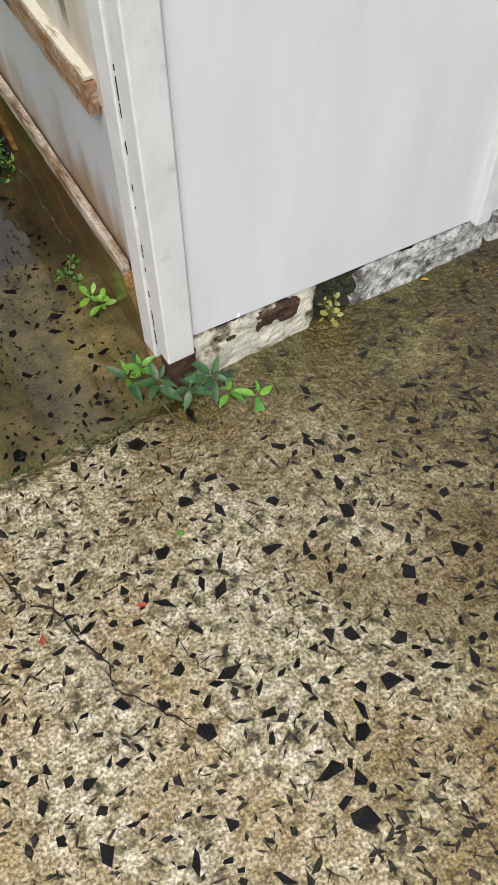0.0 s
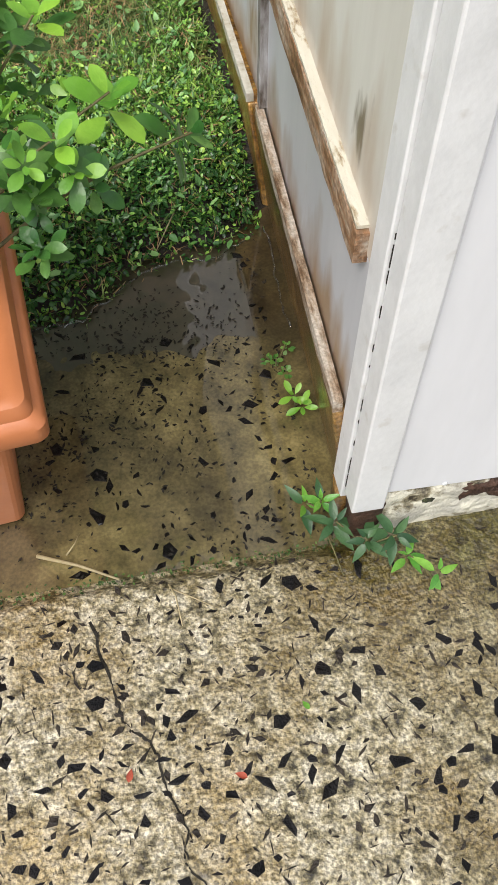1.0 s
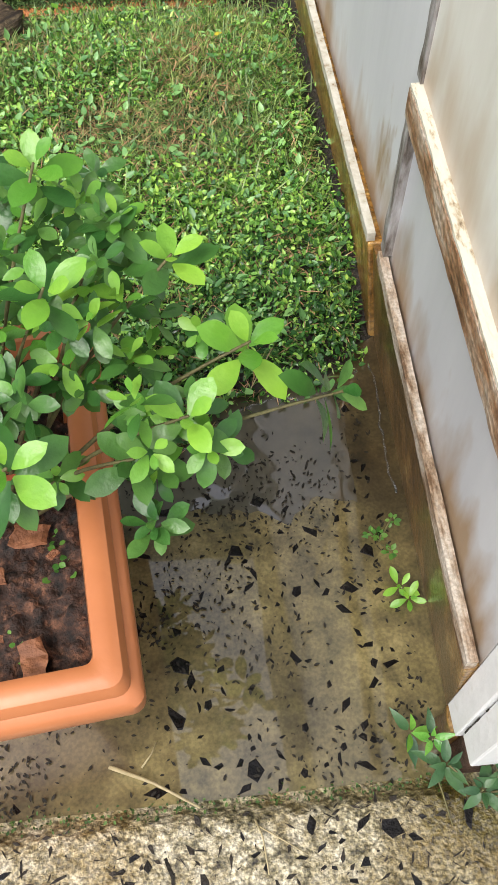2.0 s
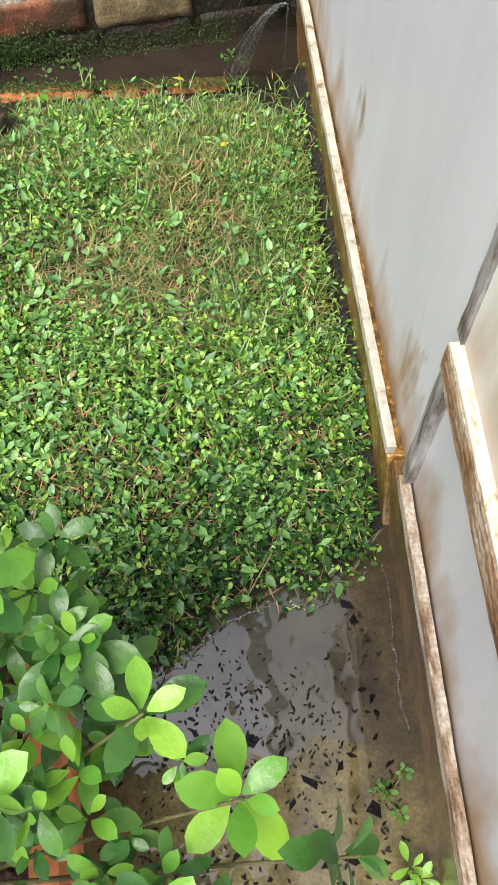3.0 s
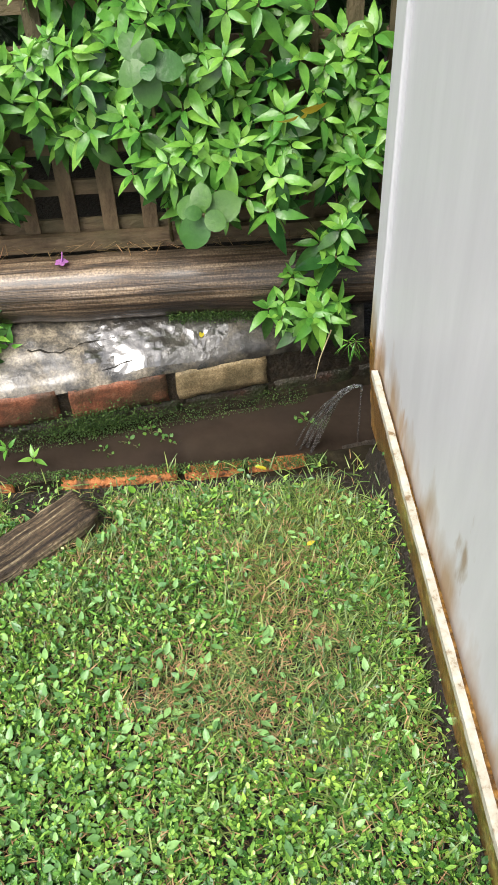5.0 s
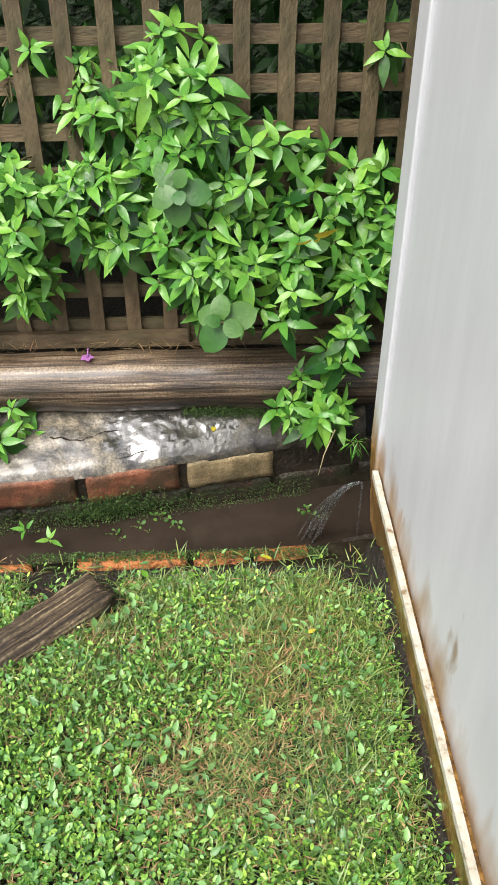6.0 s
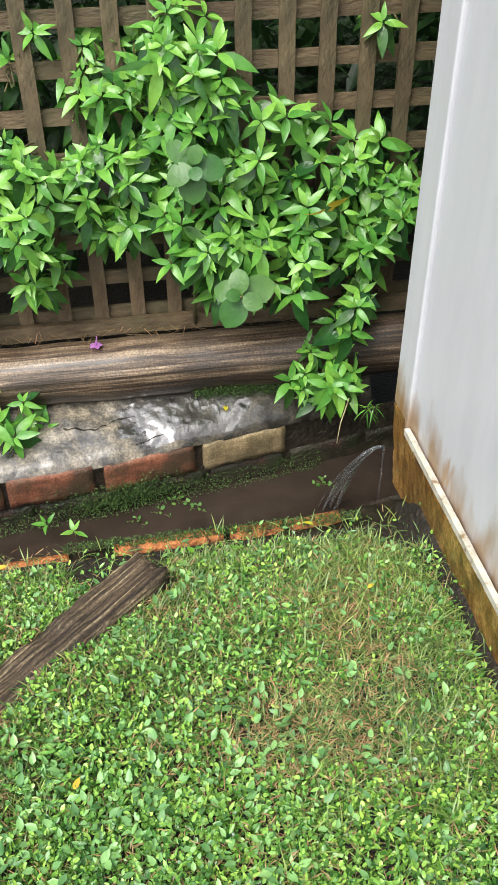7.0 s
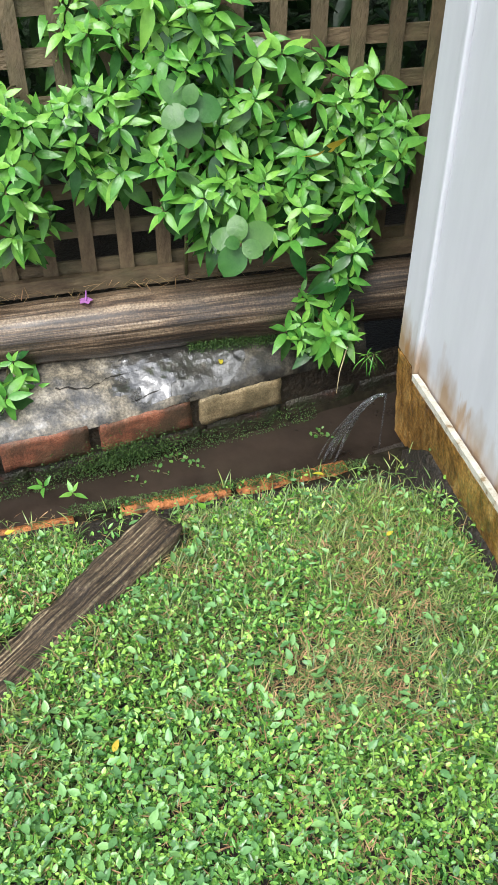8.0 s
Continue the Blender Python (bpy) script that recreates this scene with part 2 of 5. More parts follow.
stone_mat = surface("dark_stone", [(0.3, (0.008, 0.006, 0.005)), (0.7, (0.04, 0.032, 0.024))], scale=90, rough=0.5, spec=0.2, bump=0.4, bump_scale=200, island=0.5)
soil_mat = surface("wet_soil", [(0.3, (0.006, 0.005, 0.003)), (0.7, (0.026, 0.018, 0.010))], scale=60, rough=0.7, bump=1.0, bump_scale=90)
brick_mat = surface("old_brick", [(0.3, (0.10, 0.035, 0.02)), (0.55, (0.28, 0.10, 0.05)), (0.75, (0.40, 0.22, 0.13))], scale=30, rough=0.6, grain=(250, 0.7, 1.2), bump=0.35, bump_scale=120,
                    big=(0.035, 0.035, 0.018), big_scale=9, big_amount=0.8, random_value=0.2)
tan_brick_mat = surface("tan_brick", [(0.3, (0.16, 0.11, 0.05)), (0.7, (0.40, 0.31, 0.17))], scale=40, rough=0.6, grain=(250, 0.7, 1.2), bump=0.35, bump_scale=120, big=(0.05, 0.045, 0.02),
                        big_scale=12, big_amount=0.6)
orange_mat = surface("orange_brick", [(0.36, (0.05, 0.025, 0.01)), (0.46, (0.40, 0.14, 0.04)), (0.7, (0.60, 0.235, 0.07))], scale=45, rough=0.6, bump=0.8, bump_scale=150,
                     big=(0.05, 0.04, 0.015), big_scale=14, big_amount=0.85, big_edge=(0.52, 0.60))
dark_brick_mat = surface("mossy_dark_brick", [(0.3, (0.02, 0.014, 0.01)), (0.55, (0.04, 0.026, 0.018)), (0.75, (0.12, 0.05, 0.03))], scale=22, rough=0.5, bump=0.8, bump_scale=110,
                         big=(0.02, 0.03, 0.01), big_scale=9, big_amount=0.8, random_value=0.2)
cap_mat = surface("wet_mortar", [(0.34, (0.012, 0.011, 0.009)), (0.46, (0.10, 0.085, 0.06)), (0.56, (0.22, 0.185, 0.13)), (0.7, (0.33, 0.285, 0.205))], scale=24, detail=10, rough=0.55, rough2=0.2,
                  bump=0.6, bump_scale=30, big=(0.03, 0.03, 0.028), big_scale=13, big_amount=0.85, coat=0.45, coat_rough=0.2, grain=(160, 0.6, 1.25))
cap_mat.node_tree.nodes["Principled BSDF"].inputs["Coat IOR"].default_value = 1.8
damp(cap_mat, (1.0, 0.0, 0.0), -0.62, -0.36, (0.30, 0.30, 0.29), 6)
mud_mat = surface("muddy_water", [(0.3, (0.022, 0.016, 0.012)), (0.7, (0.042, 0.031, 0.023))], scale=6, rough=0.05, bump=0.12, bump_scale=30)
wet_earth_mat = surface("wet_dark_earth", [(0.3, (0.01, 0.009, 0.007)), (0.7, (0.05, 0.038, 0.025))], scale=50, rough=0.35, bump=1.0, bump_scale=70)
log_mat = surface("weathered_log", [(0.34, (0.014, 0.009, 0.006)), (0.47, (0.085, 0.052, 0.028)), (0.55, (0.24, 0.165, 0.10)), (0.68, (0.43, 0.335, 0.225))], scale=11, detail=9, rough=0.5, bump=0.45, grain=(200, 0.6, 1.25),
                  bump_scale=30, stretch=(0.10, 6, 6), coat=0.4, coat_rough=0.15, big=(0.02, 0.016, 0.011), big_scale=3.5, big_amount=0.75)
# Plain tone change: the log is darker towards its underside and right end.
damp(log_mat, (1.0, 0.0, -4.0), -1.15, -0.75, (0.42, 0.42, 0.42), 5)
lattice_mat = surface("lattice_timber", [(0.32, (0.07, 0.045, 0.025)), (0.6, (0.17, 0.12, 0.066)), (0.78, (0.25, 0.19, 0.11))], scale=14, detail=8, rough=0.65, bump=0.4,
                      bump_scale=60, stretch=(2, 2, 1), big=(0.075, 0.08, 0.035), big_scale=5, big_amount=0.5, random_value=0.15)
plank_mat = surface("grey_plank", [(0.38, (0.012, 0.008, 0.005)), (0.47, (0.065, 0.043, 0.024)), (0.55, (0.17, 0.122, 0.07)), (0.64, (0.44, 0.36, 0.22))], scale=20, detail=10, rough=0.6, bump=0.8,
                    bump_scale=40, stretch=(0.14, 8, 8), grain=(180, 0.55, 1.3), big=(0.03, 0.02, 0.012), big_scale=6, big_amount=0.6)
terracotta_mat = surface("terracotta_plastic", [(0.3, (0.42, 0.145, 0.055)), (0.7, (0.50, 0.18, 0.07))], scale=8, rough=0.38, bump=0.05, bump_scale=90)
potting_mat = surface("potting_mix", [(0.36, (0.006, 0.004, 0.003)), (0.52, (0.04, 0.018, 0.011)), (0.66, (0.16, 0.07, 0.038))], scale=70, rough=0.8, bump=1.0, bump_scale=90)
bark_mat = surface("bark_chip", [(0.3, (0.10, 0.035, 0.015)), (0.7, (0.32, 0.13, 0.06))], scale=60, rough=0.7, bump=0.6, bump_scale=90)


def leafy(name, c1, c2, rough=0.35, value=0.3, island=False, trans=0.25, hue=0.018, big=None):
    return surface(name, [(0.3, c1), (0.7, c2)], scale=30, rough=rough, bump=0.15, bump_scale=120, translucent=trans, hue=hue, big=big, big_scale=4.5, big_amount=0.7,
                   **({"island": value} if island else {"random_value": value}))


ruellia_mat = leafy("climber_leaf", (0.10, 0.29, 0.038), (0.19, 0.44, 0.070), rough=0.24)
ruellia_dark = leafy("old_climber_leaf", (0.028, 0.095, 0.022), (0.065, 0.18, 0.04), rough=0.16)
azalea_mat = leafy("young_shrub_leaf", (0.13, 0.33, 0.032), (0.22, 0.46, 0.055), rough=0.3)
azalea_dark = leafy("old_shrub_leaf", (0.045, 0.13, 0.027), (0.09, 0.23, 0.045), rough=0.3)
azalea_crown = leafy("inner_young_leaf", (0.12, 0.30, 0.032), (0.20, 0.43, 0.055), island=True)
azalea_crown_dark = leafy("inner_old_leaf", (0.045, 0.13, 0.027), (0.09, 0.23, 0.045), rough=0.3, island=True)
clover_mat = leafy("lawn_weed_leaf", (0.095, 0.25, 0.030), (0.27, 0.48, 0.095), value=0.72, rough=0.22, hue=0.032, island=True, trans=0.14, big=(0.13, 0.32, 0.07))
herb_mat = leafy("lawn_herb_leaf", (0.13, 0.31, 0.09), (0.25, 0.47, 0.17), value=0.45, rough=0.3, island=True)
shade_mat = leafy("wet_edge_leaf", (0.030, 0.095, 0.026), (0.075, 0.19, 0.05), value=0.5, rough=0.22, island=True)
blade_mat = leafy("grass_blade", (0.085, 0.18, 0.04), (0.23, 0.34, 0.11), value=0.55, hue=0.03, island=True, big=(0.19, 0.27, 0.06))
dry_mat = leafy("dry_grass", (0.17, 0.085, 0.038), (0.46, 0.33, 0.15), rough=0.7, value=0.4, island=True, trans=0.1)
yellow_mat = leafy("yellow_leaf", (0.55, 0.42, 0.03), (0.65, 0.52, 0.06), value=0.1)
stem_mat = surface("woody_stem", [(0.3, (0.06, 0.05, 0.02)), (0.7, (0.15, 0.14, 0.05))], scale=60, rough=0.7, bump=0.4, bump_scale=120)
petal_mat = leafy("violet_petal", (0.45, 0.16, 0.50), (0.58, 0.27, 0.62), rough=0.5, value=0.05)
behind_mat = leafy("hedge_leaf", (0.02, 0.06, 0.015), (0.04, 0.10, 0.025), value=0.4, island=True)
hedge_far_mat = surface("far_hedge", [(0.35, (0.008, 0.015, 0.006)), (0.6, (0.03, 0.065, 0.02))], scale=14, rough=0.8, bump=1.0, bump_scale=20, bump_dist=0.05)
# Near black of chips and grit; also paints the shade inside cracks and gaps.
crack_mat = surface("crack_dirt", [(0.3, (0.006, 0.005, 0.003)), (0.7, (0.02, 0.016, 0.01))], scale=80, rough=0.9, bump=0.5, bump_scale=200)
round_mat = leafy("round_leaf", (0.038, 0.125, 0.024), (0.075, 0.20, 0.038), rough=0.38, value=0.15)
weed_dark = leafy("dull_weed_leaf", (0.035, 0.095, 0.035), (0.06, 0.14, 0.05), rough=0.35)
clover_single = leafy("seedling_leaf", (0.07, 0.19, 0.03), (0.12, 0.27, 0.05))
azalea_single = leafy("weed_shoot_leaf", (0.16, 0.36, 0.035), (0.26, 0.49, 0.06))
pale_weed_mat = leafy("pale_weed_leaf", (0.30, 0.30, 0.06), (0.42, 0.42, 0.12), value=0.15)
moss_mat = leafy("moss_tuft", (0.026, 0.065, 0.010), (0.07, 0.135, 0.026), rough=0.7, value=0.4, island=True, trans=0.1)
rust_leaf_mat = leafy("dead_leaf", (0.25, 0.06, 0.02), (0.40, 0.12, 0.04), rough=0.6, value=0.15, trans=0.1)
straw_mat = surface("straw", [(0.3, (0.25, 0.20, 0.10)), (0.7, (0.45, 0.38, 0.22))], scale=60, rough=0.6, bump=0.2, bump_scale=120)
stone_part_mat = surface("dark_stone_chip", [(0.3, (0.006, 0.005, 0.005)), (0.6, (0.016, 0.013, 0.012)), (0.8, (0.05, 0.04, 0.032))], scale=2.2, spec=0.12, rough=0.4, rough2=0.75, big_scale=1.5, bump=0.9, bump_scale=3.5, bump_dist=0.25, random_value=0.6, coat=0.4, coat_rough=0.14)
puddle_mat = surface("puddle_water", [(0.3, (0.03, 0.025, 0.014)), (0.7, (0.07, 0.055, 0.032))], scale=14, rough=0.35, bump=0.0, coat=1.0, coat_rough=0.01)
puddle_mat.node_tree.nodes["Principled BSDF"].inputs["Coat IOR"].default_value = 2.1
film_mat = surface("wet_film", [(0.35, (0.012, 0.011, 0.010)), (0.6, (0.06, 0.055, 0.045)), (0.75, (0.16, 0.14, 0.115))], scale=26, detail=9, rough=0.3, bump=0.8, bump_scale=55, coat=1.0, coat_rough=0.04)
film_mat.node_tree.nodes["Principled BSDF"].inputs["Coat IOR"].default_value = 2.1
stream_mat = surface("running_water", [(0.3, (0.8, 0.85, 0.85)), (0.7, (0.95, 0.95, 0.95))], scale=8, rough=0.03, bump=0.35, bump_scale=60, stretch=(1, 1, 0.4))
stream_mat.node_tree.nodes["Principled BSDF"].inputs["Transmission Weight"].default_value = 0.97
stream_mat.node_tree.nodes["Principled BSDF"].inputs["IOR"].default_value = 1.33


# ---- building helpers ----
def thing(name, label, category, place=(0, 0, 0), group="", kind=""):
    ob = new(name)
    ob.location = place
    ob.empty_display_size = 0.05
    return tagged(ob, label, category, group, kind)


def part(name, bm, material, parent=None, label="", smooth=False):
    me = bpy.data.meshes.new(name)
    bm.to_mesh(me)
    bm.free()
    me.materials.append(material)
    if smooth:
        me.polygons.foreach_set("use_smooth", [True] * len(me.polygons))
    ob = new(name, me)
    if parent:
        ob.parent = parent
        ob.matrix_parent_inverse = Matrix.Translation(-parent_place(parent))
    if label:
        ob["label"] = label
    return ob


def parent_place(ob):
    return Vector((0, 0, 0)) if ob.parent else Vector(ob.location)


def box(x0, x1, y0, y1, z0, z1, bevel=0.003, seg=2, bm=None, cuts=0):
    bm = bm or bmesh.new()
    r = bmesh.ops.create_cube(bm, size=1)
    for v in r["verts"]:
        v.co = Vector(((x0 + x1) / 2 + v.co.x * (x1 - x0), (y0 + y1) / 2 + v.co.y * (y1 - y0), (z0 + z1) / 2 + v.co.z * (z1 - z0)))
    if bevel:
        es = list({e for v in r["verts"] for e in v.link_edges})
        bmesh.ops.bevel(bm, geom=es, offset=bevel, segments=seg, affect="EDGES", profile=0.5)
    return bm


def rough_box(x0, x1, y0, y1, z0, z1, step=0.02, amount=0.004, bevel=0.006, freq=25, seed=0):
    """A block with worn, uneven faces."""
    bm = bmesh.new()
    nx, ny, nz = (max(1, round(d / step)) for d in (x1 - x0, y1 - y0, z1 - z0))
    bmesh.ops.create_cube(bm, size=1)
    for axis, n in ((0, nx), (1, ny), (2, nz)):
        for k in range(1, n):
            co, no = Vector((0, 0, 0)), Vector((0, 0, 0))
            co[axis], no[axis] = -0.5 + k / n, 1
            bmesh.ops.bisect_plane(bm, geom=bm.verts[:] + bm.edges[:] + bm.faces[:], plane_co=co, plane_no=no)
    size = Vector((x1 - x0, y1 - y0, z1 - z0))
    mid = Vector(((x0 + x1) / 2, (y0 + y1) / 2, (z0 + z1) / 2))
    for v in bm.verts:
        c = v.co.copy()
        on = sum(abs(abs(a) - 0.5) < 1e-4 for a in c)
        p = Vector((c.x * size.x, c.y * size.y, c.z * size.z))
        if on > 1:
            for a in range(3):
                if abs(abs(c[a]) - 0.5) < 1e-4:
                    p[a] -= math.copysign(bevel * (0.6 + 0.8 * noise.noise(p * 30 + Vector((seed, 0, 5)))), p[a])
        d = noise.noise_vector((p + Vector((seed, seed, 0))) * freq) * amount
        v.co = mid + p + d
    return bm


def grid(xs, ys, height):
    bm = bmesh.new()
    rows = [[bm.verts.new((x, y, height(x, y))) for x in xs] for y in ys]
    for a, b in zip(rows, rows[1:]):
        for i in range(len(xs) - 1):
            bm.faces.new((a[i], a[i + 1], b[i + 1], b[i]))
    return bm


def spaced(a, b, step):
    n = max(1, round((b - a) / step))
    return [a + (b - a) * i / n for i in range(n + 1)]


def tube(points, radii, sides=7, bm=None):
    bm = bm or bmesh.new()
    rings = []
    pts = [Vector(p) for p in points]
    for i, p in enumerate(pts):
        d = (pts[min(i + 1, len(pts) - 1)] - pts[max(i - 1, 0)]).normalized()
        a = d.cross(Vector((0.3, 0.2, 1) if abs(d.z) < 0.9 else (1, 0, 0))).normalized()
        b = d.cross(a)
        rings.append([bm.verts.new(p + radii[i] * (math.cos(t) * a + math.sin(t) * b)) for t in (2 * math.pi * k / sides for k in range(sides))])
    for r0, r1 in zip(rings, rings[1:]):
        for k in range(sides):
            bm.faces.new((r0[k], r0[(k + 1) % sides], r1[(k + 1) % sides], r1[k]))
    bm.faces.new(rings[0][::-1])
    bm.faces.new(rings[-1])
    return bm


# ---- ground and paving ----
BRICK_SLOPE = 0.19


def brick_line(x):
    """The face of the low retaining wall."""
    return 2.053 + (BRICK_SLOPE if x > -0.7 else 0.10) * (x + 0.70)


def lawn_edge(x):
    return 0.63 + 0.42 * min(x, 0) + 0.02 * math.sin(x * 23) + 0.012 * noise.noise(Vector((x * 30, 2, 0))) if x > -0.45 else 0.44


def lawn_height(x, y):
    s = min(1, max(0, (y - lawn_edge(x)) / 0.16))
    e = min(1, max(0, (1.70 - y) / 0.35))
    w = min(1, max(0, -x / 0.06))
    return -0.032 + 0.10 * (s * s * (3 - 2 * s)) * (0.08 + 0.92 * e) * (0.6 + 0.4 * w) + 0.006 * noise.noise(Vector((x * 9, y * 9, 0)))


big_ground = part("ground", grid([-60, -8, -3, 3, 8, 60], [-60, -8, -3, 3, 8, 60], lambda x, y: -0.3), soil_mat)
tagged(big_ground, "dark earth under and around the yard", "ground", kind="structure")

CRACK = [(-0.36, -0.06), (-0.338, -0.155), (-0.329, -0.197), (-0.293, -0.237), (-0.289, -0.278), (-0.267, -0.331), (-0.276, -0.366), (-0.239, -0.417), (-0.208, -0.466), (-0.19, -0.52)]


def crack_gap(x, y):
    best = 9
    for (ax, ay), (bx, by) in zip(CRACK, CRACK[1:]):
        t = max(0, min(1, ((x - ax) * (bx - ax) + (y - ay) * (by - ay)) / ((bx - ax) ** 2 + (by - ay) ** 2)))
        best = min(best, math.hypot(x - ax - t * (bx - ax), y - ay - t * (by - ay)))
    return best


def slab_height(x, y):
    h = 0.0012 * noise.noise(Vector((x * 60, y * 60, 1))) + 0.0025 * noise.noise(Vector((x * 12, y * 12, 4)))
    if -0.5 < x < 0 and -0.6 < y < 0:
        d = crack_gap(x + 0.012 * noise.noise(Vector((x * 25, y * 25, 7))), y + 0.012 * noise.noise(Vector((x * 25, y * 25, 9))))
        h -= 0.005 * max(0, 1 - d / 0.008)
    lip = -0.014 + 0.01 * noise.noise(Vector((x * 14, 0, 3)))
    if y > lip - 0.012 and x < 0.01:
        h -= 0.02 * min(1, (y - lip + 0.012) / 0.02)
    return h


xs = spaced(-3.0, -0.75, 0.15) + spaced(-0.744, 0.8, 0.006) + spaced(0.9, 3.0, 0.15)
ys = spaced(-4.0, -0.95, 0.15) + spaced(-0.944, 0.03, 0.006)
slab = part("pavement", grid(xs, ys, slab_height), slab_mat, smooth=True)
tagged(slab, "cracked exposed aggregate concrete paving with damp patches", "pavement", kind="structure")

wet = part("wet_slab", grid(spaced(-1.6, 0.06, 0.02), spaced(0.0, 0.9, 0.02), lambda x, y: -0.016 + 0.002 * noise.noise(Vector((x * 5, y * 5, 8)))), wet_mat, smooth=True)
tagged(wet, "smooth brown concrete slab under a film of rain water", "pavement", kind="structure")

lawn = part("lawn_soil", grid(spaced(-2.4, 0.05, 0.025), spaced(0.38, 1.712, 0.024), lambda x, y: lawn_height(x, y) if y > lawn_edge(x) else -0.06), soil_mat, smooth=True)
tagged(lawn, "dark damp soil under the lawn", "ground", kind="structure")

def heap_height(x, y):
    """Dark soil washed up against the foot of the shed."""
    t = min(1, max(0, (x + 0.055) / 0.055)) ** 1.6
    top = 0.078 - 0.13 * max(0, min(1, (y - 1.66) / 0.15)) - 0.05 * max(0, min(1, (0.86 - y) / 0.12)) + 0.01 * noise.noise(Vector((y * 9, 0, 3)))
    low = -0.06 + 0.08 * max(0, min(1, (1.76 - y) / 0.2))
    return low + (top - low) * t + 0.005 * noise.noise(Vector((x * 60, y * 40, 2)))


soil_heap = part("soil_heap", grid(spaced(-0.056, 0.03, 0.006), spaced(0.76, 1.83, 0.012), heap_height), soil_mat, lawn, "dark soil washed up against the shed", True)

channel = part("channel_water", grid(spaced(-2.6, 0.6, 0.05), spaced(1.70, 2.3, 0.05), lambda x, y: -0.19), mud_mat, smooth=True)
tagged(channel, "muddy rain water in the drain channel", "water", kind="structure")

# ---- shed ----
plinth_grey = surface("grey_whitewash", [(0.36, (0.10, 0.095, 0.085)), (0.45, (0.36, 0.36, 0.35)), (0.56, (0.62, 0.62, 0.60)), (0.66, (0.70, 0.70, 0.68))], scale=60, detail=10, rough=0.7, bump=0.8, bump_scale=90,
                      big=(0.06, 0.055, 0.04), big_scale=24, big_amount=0.8, big_edge=(0.58, 0.66), grain=(220, 0.75, 1.1))
moss_hole_mat = surface("mossy_break", [(0.35, (0.008, 0.008, 0.005)), (0.55, (0.035, 0.04, 0.014)), (0.72, (0.20, 0.22, 0.10))], scale=45, rough=0.8, bump=1.0, bump_scale=120)
# Brown of the bare plinth patch; also the painted shadow under the corner post.
bare_mat = surface("bare_render_and_shadow", [(0.35, (0.03, 0.014, 0.008)), (0.65, (0.085, 0.04, 0.022))], scale=50, rough=0.7, bump=0.8, bump_scale=120)
grey_stile_mat = surface("grey_stile_timber", [(0.36, (0.07, 0.05, 0.035)), (0.48, (0.26, 0.245, 0.235)), (0.62, (0.40, 0.395, 0.40))], scale=14, detail=9, rough=0.6, bump=0.4, bump_scale=70, stretch=(3, 3, 0.6))
shed = thing("shed", "white painted sheet shed with rusty stained base boards", "shed")
PANEL_FALL = 0.052


def undercut(bm, lean=0.036):
    """The base boards lean in towards their foot."""
    for v in bm.verts:
        v.co.x += lean * (0.2 - v.co.z) / 0.25
    return bm


def bowed(bm):
    """The side of the old shed is a little out of line, each bay in its own way."""
    for v in bm.verts:
        if v.co.y < 0.7:
            v.co.x += -0.004 + 0.015 * (v.co.y - 0.07) / 0.59
        else:
            v.co.x += 0.005 - 0.008 * (v.co.y - 0.735)
    return bm



def sloping(bm):
    """The lower edge of the front falls away from the corner with the old paving."""
    for v in bm.verts:
        if v.co.z < 0.2:
            v.co.z -= PANEL_FALL * (v.co.x - 0.05) * max(0, min(1, v.co.z / 0.08))
    return bm


part("plinth", sloping(rough_box(0.03, 0.268, 0.003, 0.09, -0.03, 0.104, step=0.012, amount=0.005, freq=34)), plinth_mat, shed, "flaking whitewashed plinth with bare patches", True)
part("plinth", sloping(rough_box(0.345, 0.628, 0.003, 0.09, -0.03, 0.106, step=0.012, amount=0.005, freq=34, seed=6)), plinth_grey, shed, "grey whitewashed plinth", True)
part("plinth", sloping(rough_box(0.636, 1.1, 0.003, 0.09, -0.03, 0.106, step=0.02, amount=0.005, freq=30, seed=4)), plinth_grey, shed, "", True)
part("broken_patch", sloping(rough_box(0.262, 0.352, 0.012, 0.09, -0.02, 0.100, step=0.007, amount=0.016, bevel=0.006, freq=40, seed=3)), moss_hole_mat, shed, "mossy broken gap in the plinth", True)
part("bare_patch", sloping(rough_box(0.155, 0.238, -0.0012, 0.03, 0.058, 0.097, step=0.006, amount=0.007, bevel=0.006, freq=60)), bare_mat, shed, "brown patch bare of whitewash", True)
part("bare_patch", sloping(rough_box(0.10, 0.122, -0.0014, 0.03, 0.062, 0.072, step=0.005, amount=0.005, bevel=0.003, freq=80, seed=8)), moss_hole_mat, shed, "", True)
# Near-black strip that paints the shadow under the sheet's lower edge.
part("shadow_gap", sloping(rough_box(0.05, 1.1, 0.006, 0.03, 0.098, 0.112, step=0.012, amount=0.0035, bevel=0.002, freq=60)), crack_mat, shed, "black strip painting the shadow under the sheet", True)
part("front_panel", sloping(box(0.0465, 0.574, -0.002, 0.03, 0.1115, 2.2, 0.002)), panel_front_mat, shed)
part("front_panel", sloping(box(0.60, 1.1, -0.002, 0.03, 0.1115, 2.2, 0.002)), panel_front_mat, shed)
part("front_panel", box(1.101, 2.2, -0.002, 0.03, 0.0, 2.2, 0.002), panel_front_mat, shed)
part("joint_cover", sloping(box(0.570, 0.602, -0.016, 0.02, 0.108, 2.2, 0.004)), trim_mat, shed, "white joint cover strip")
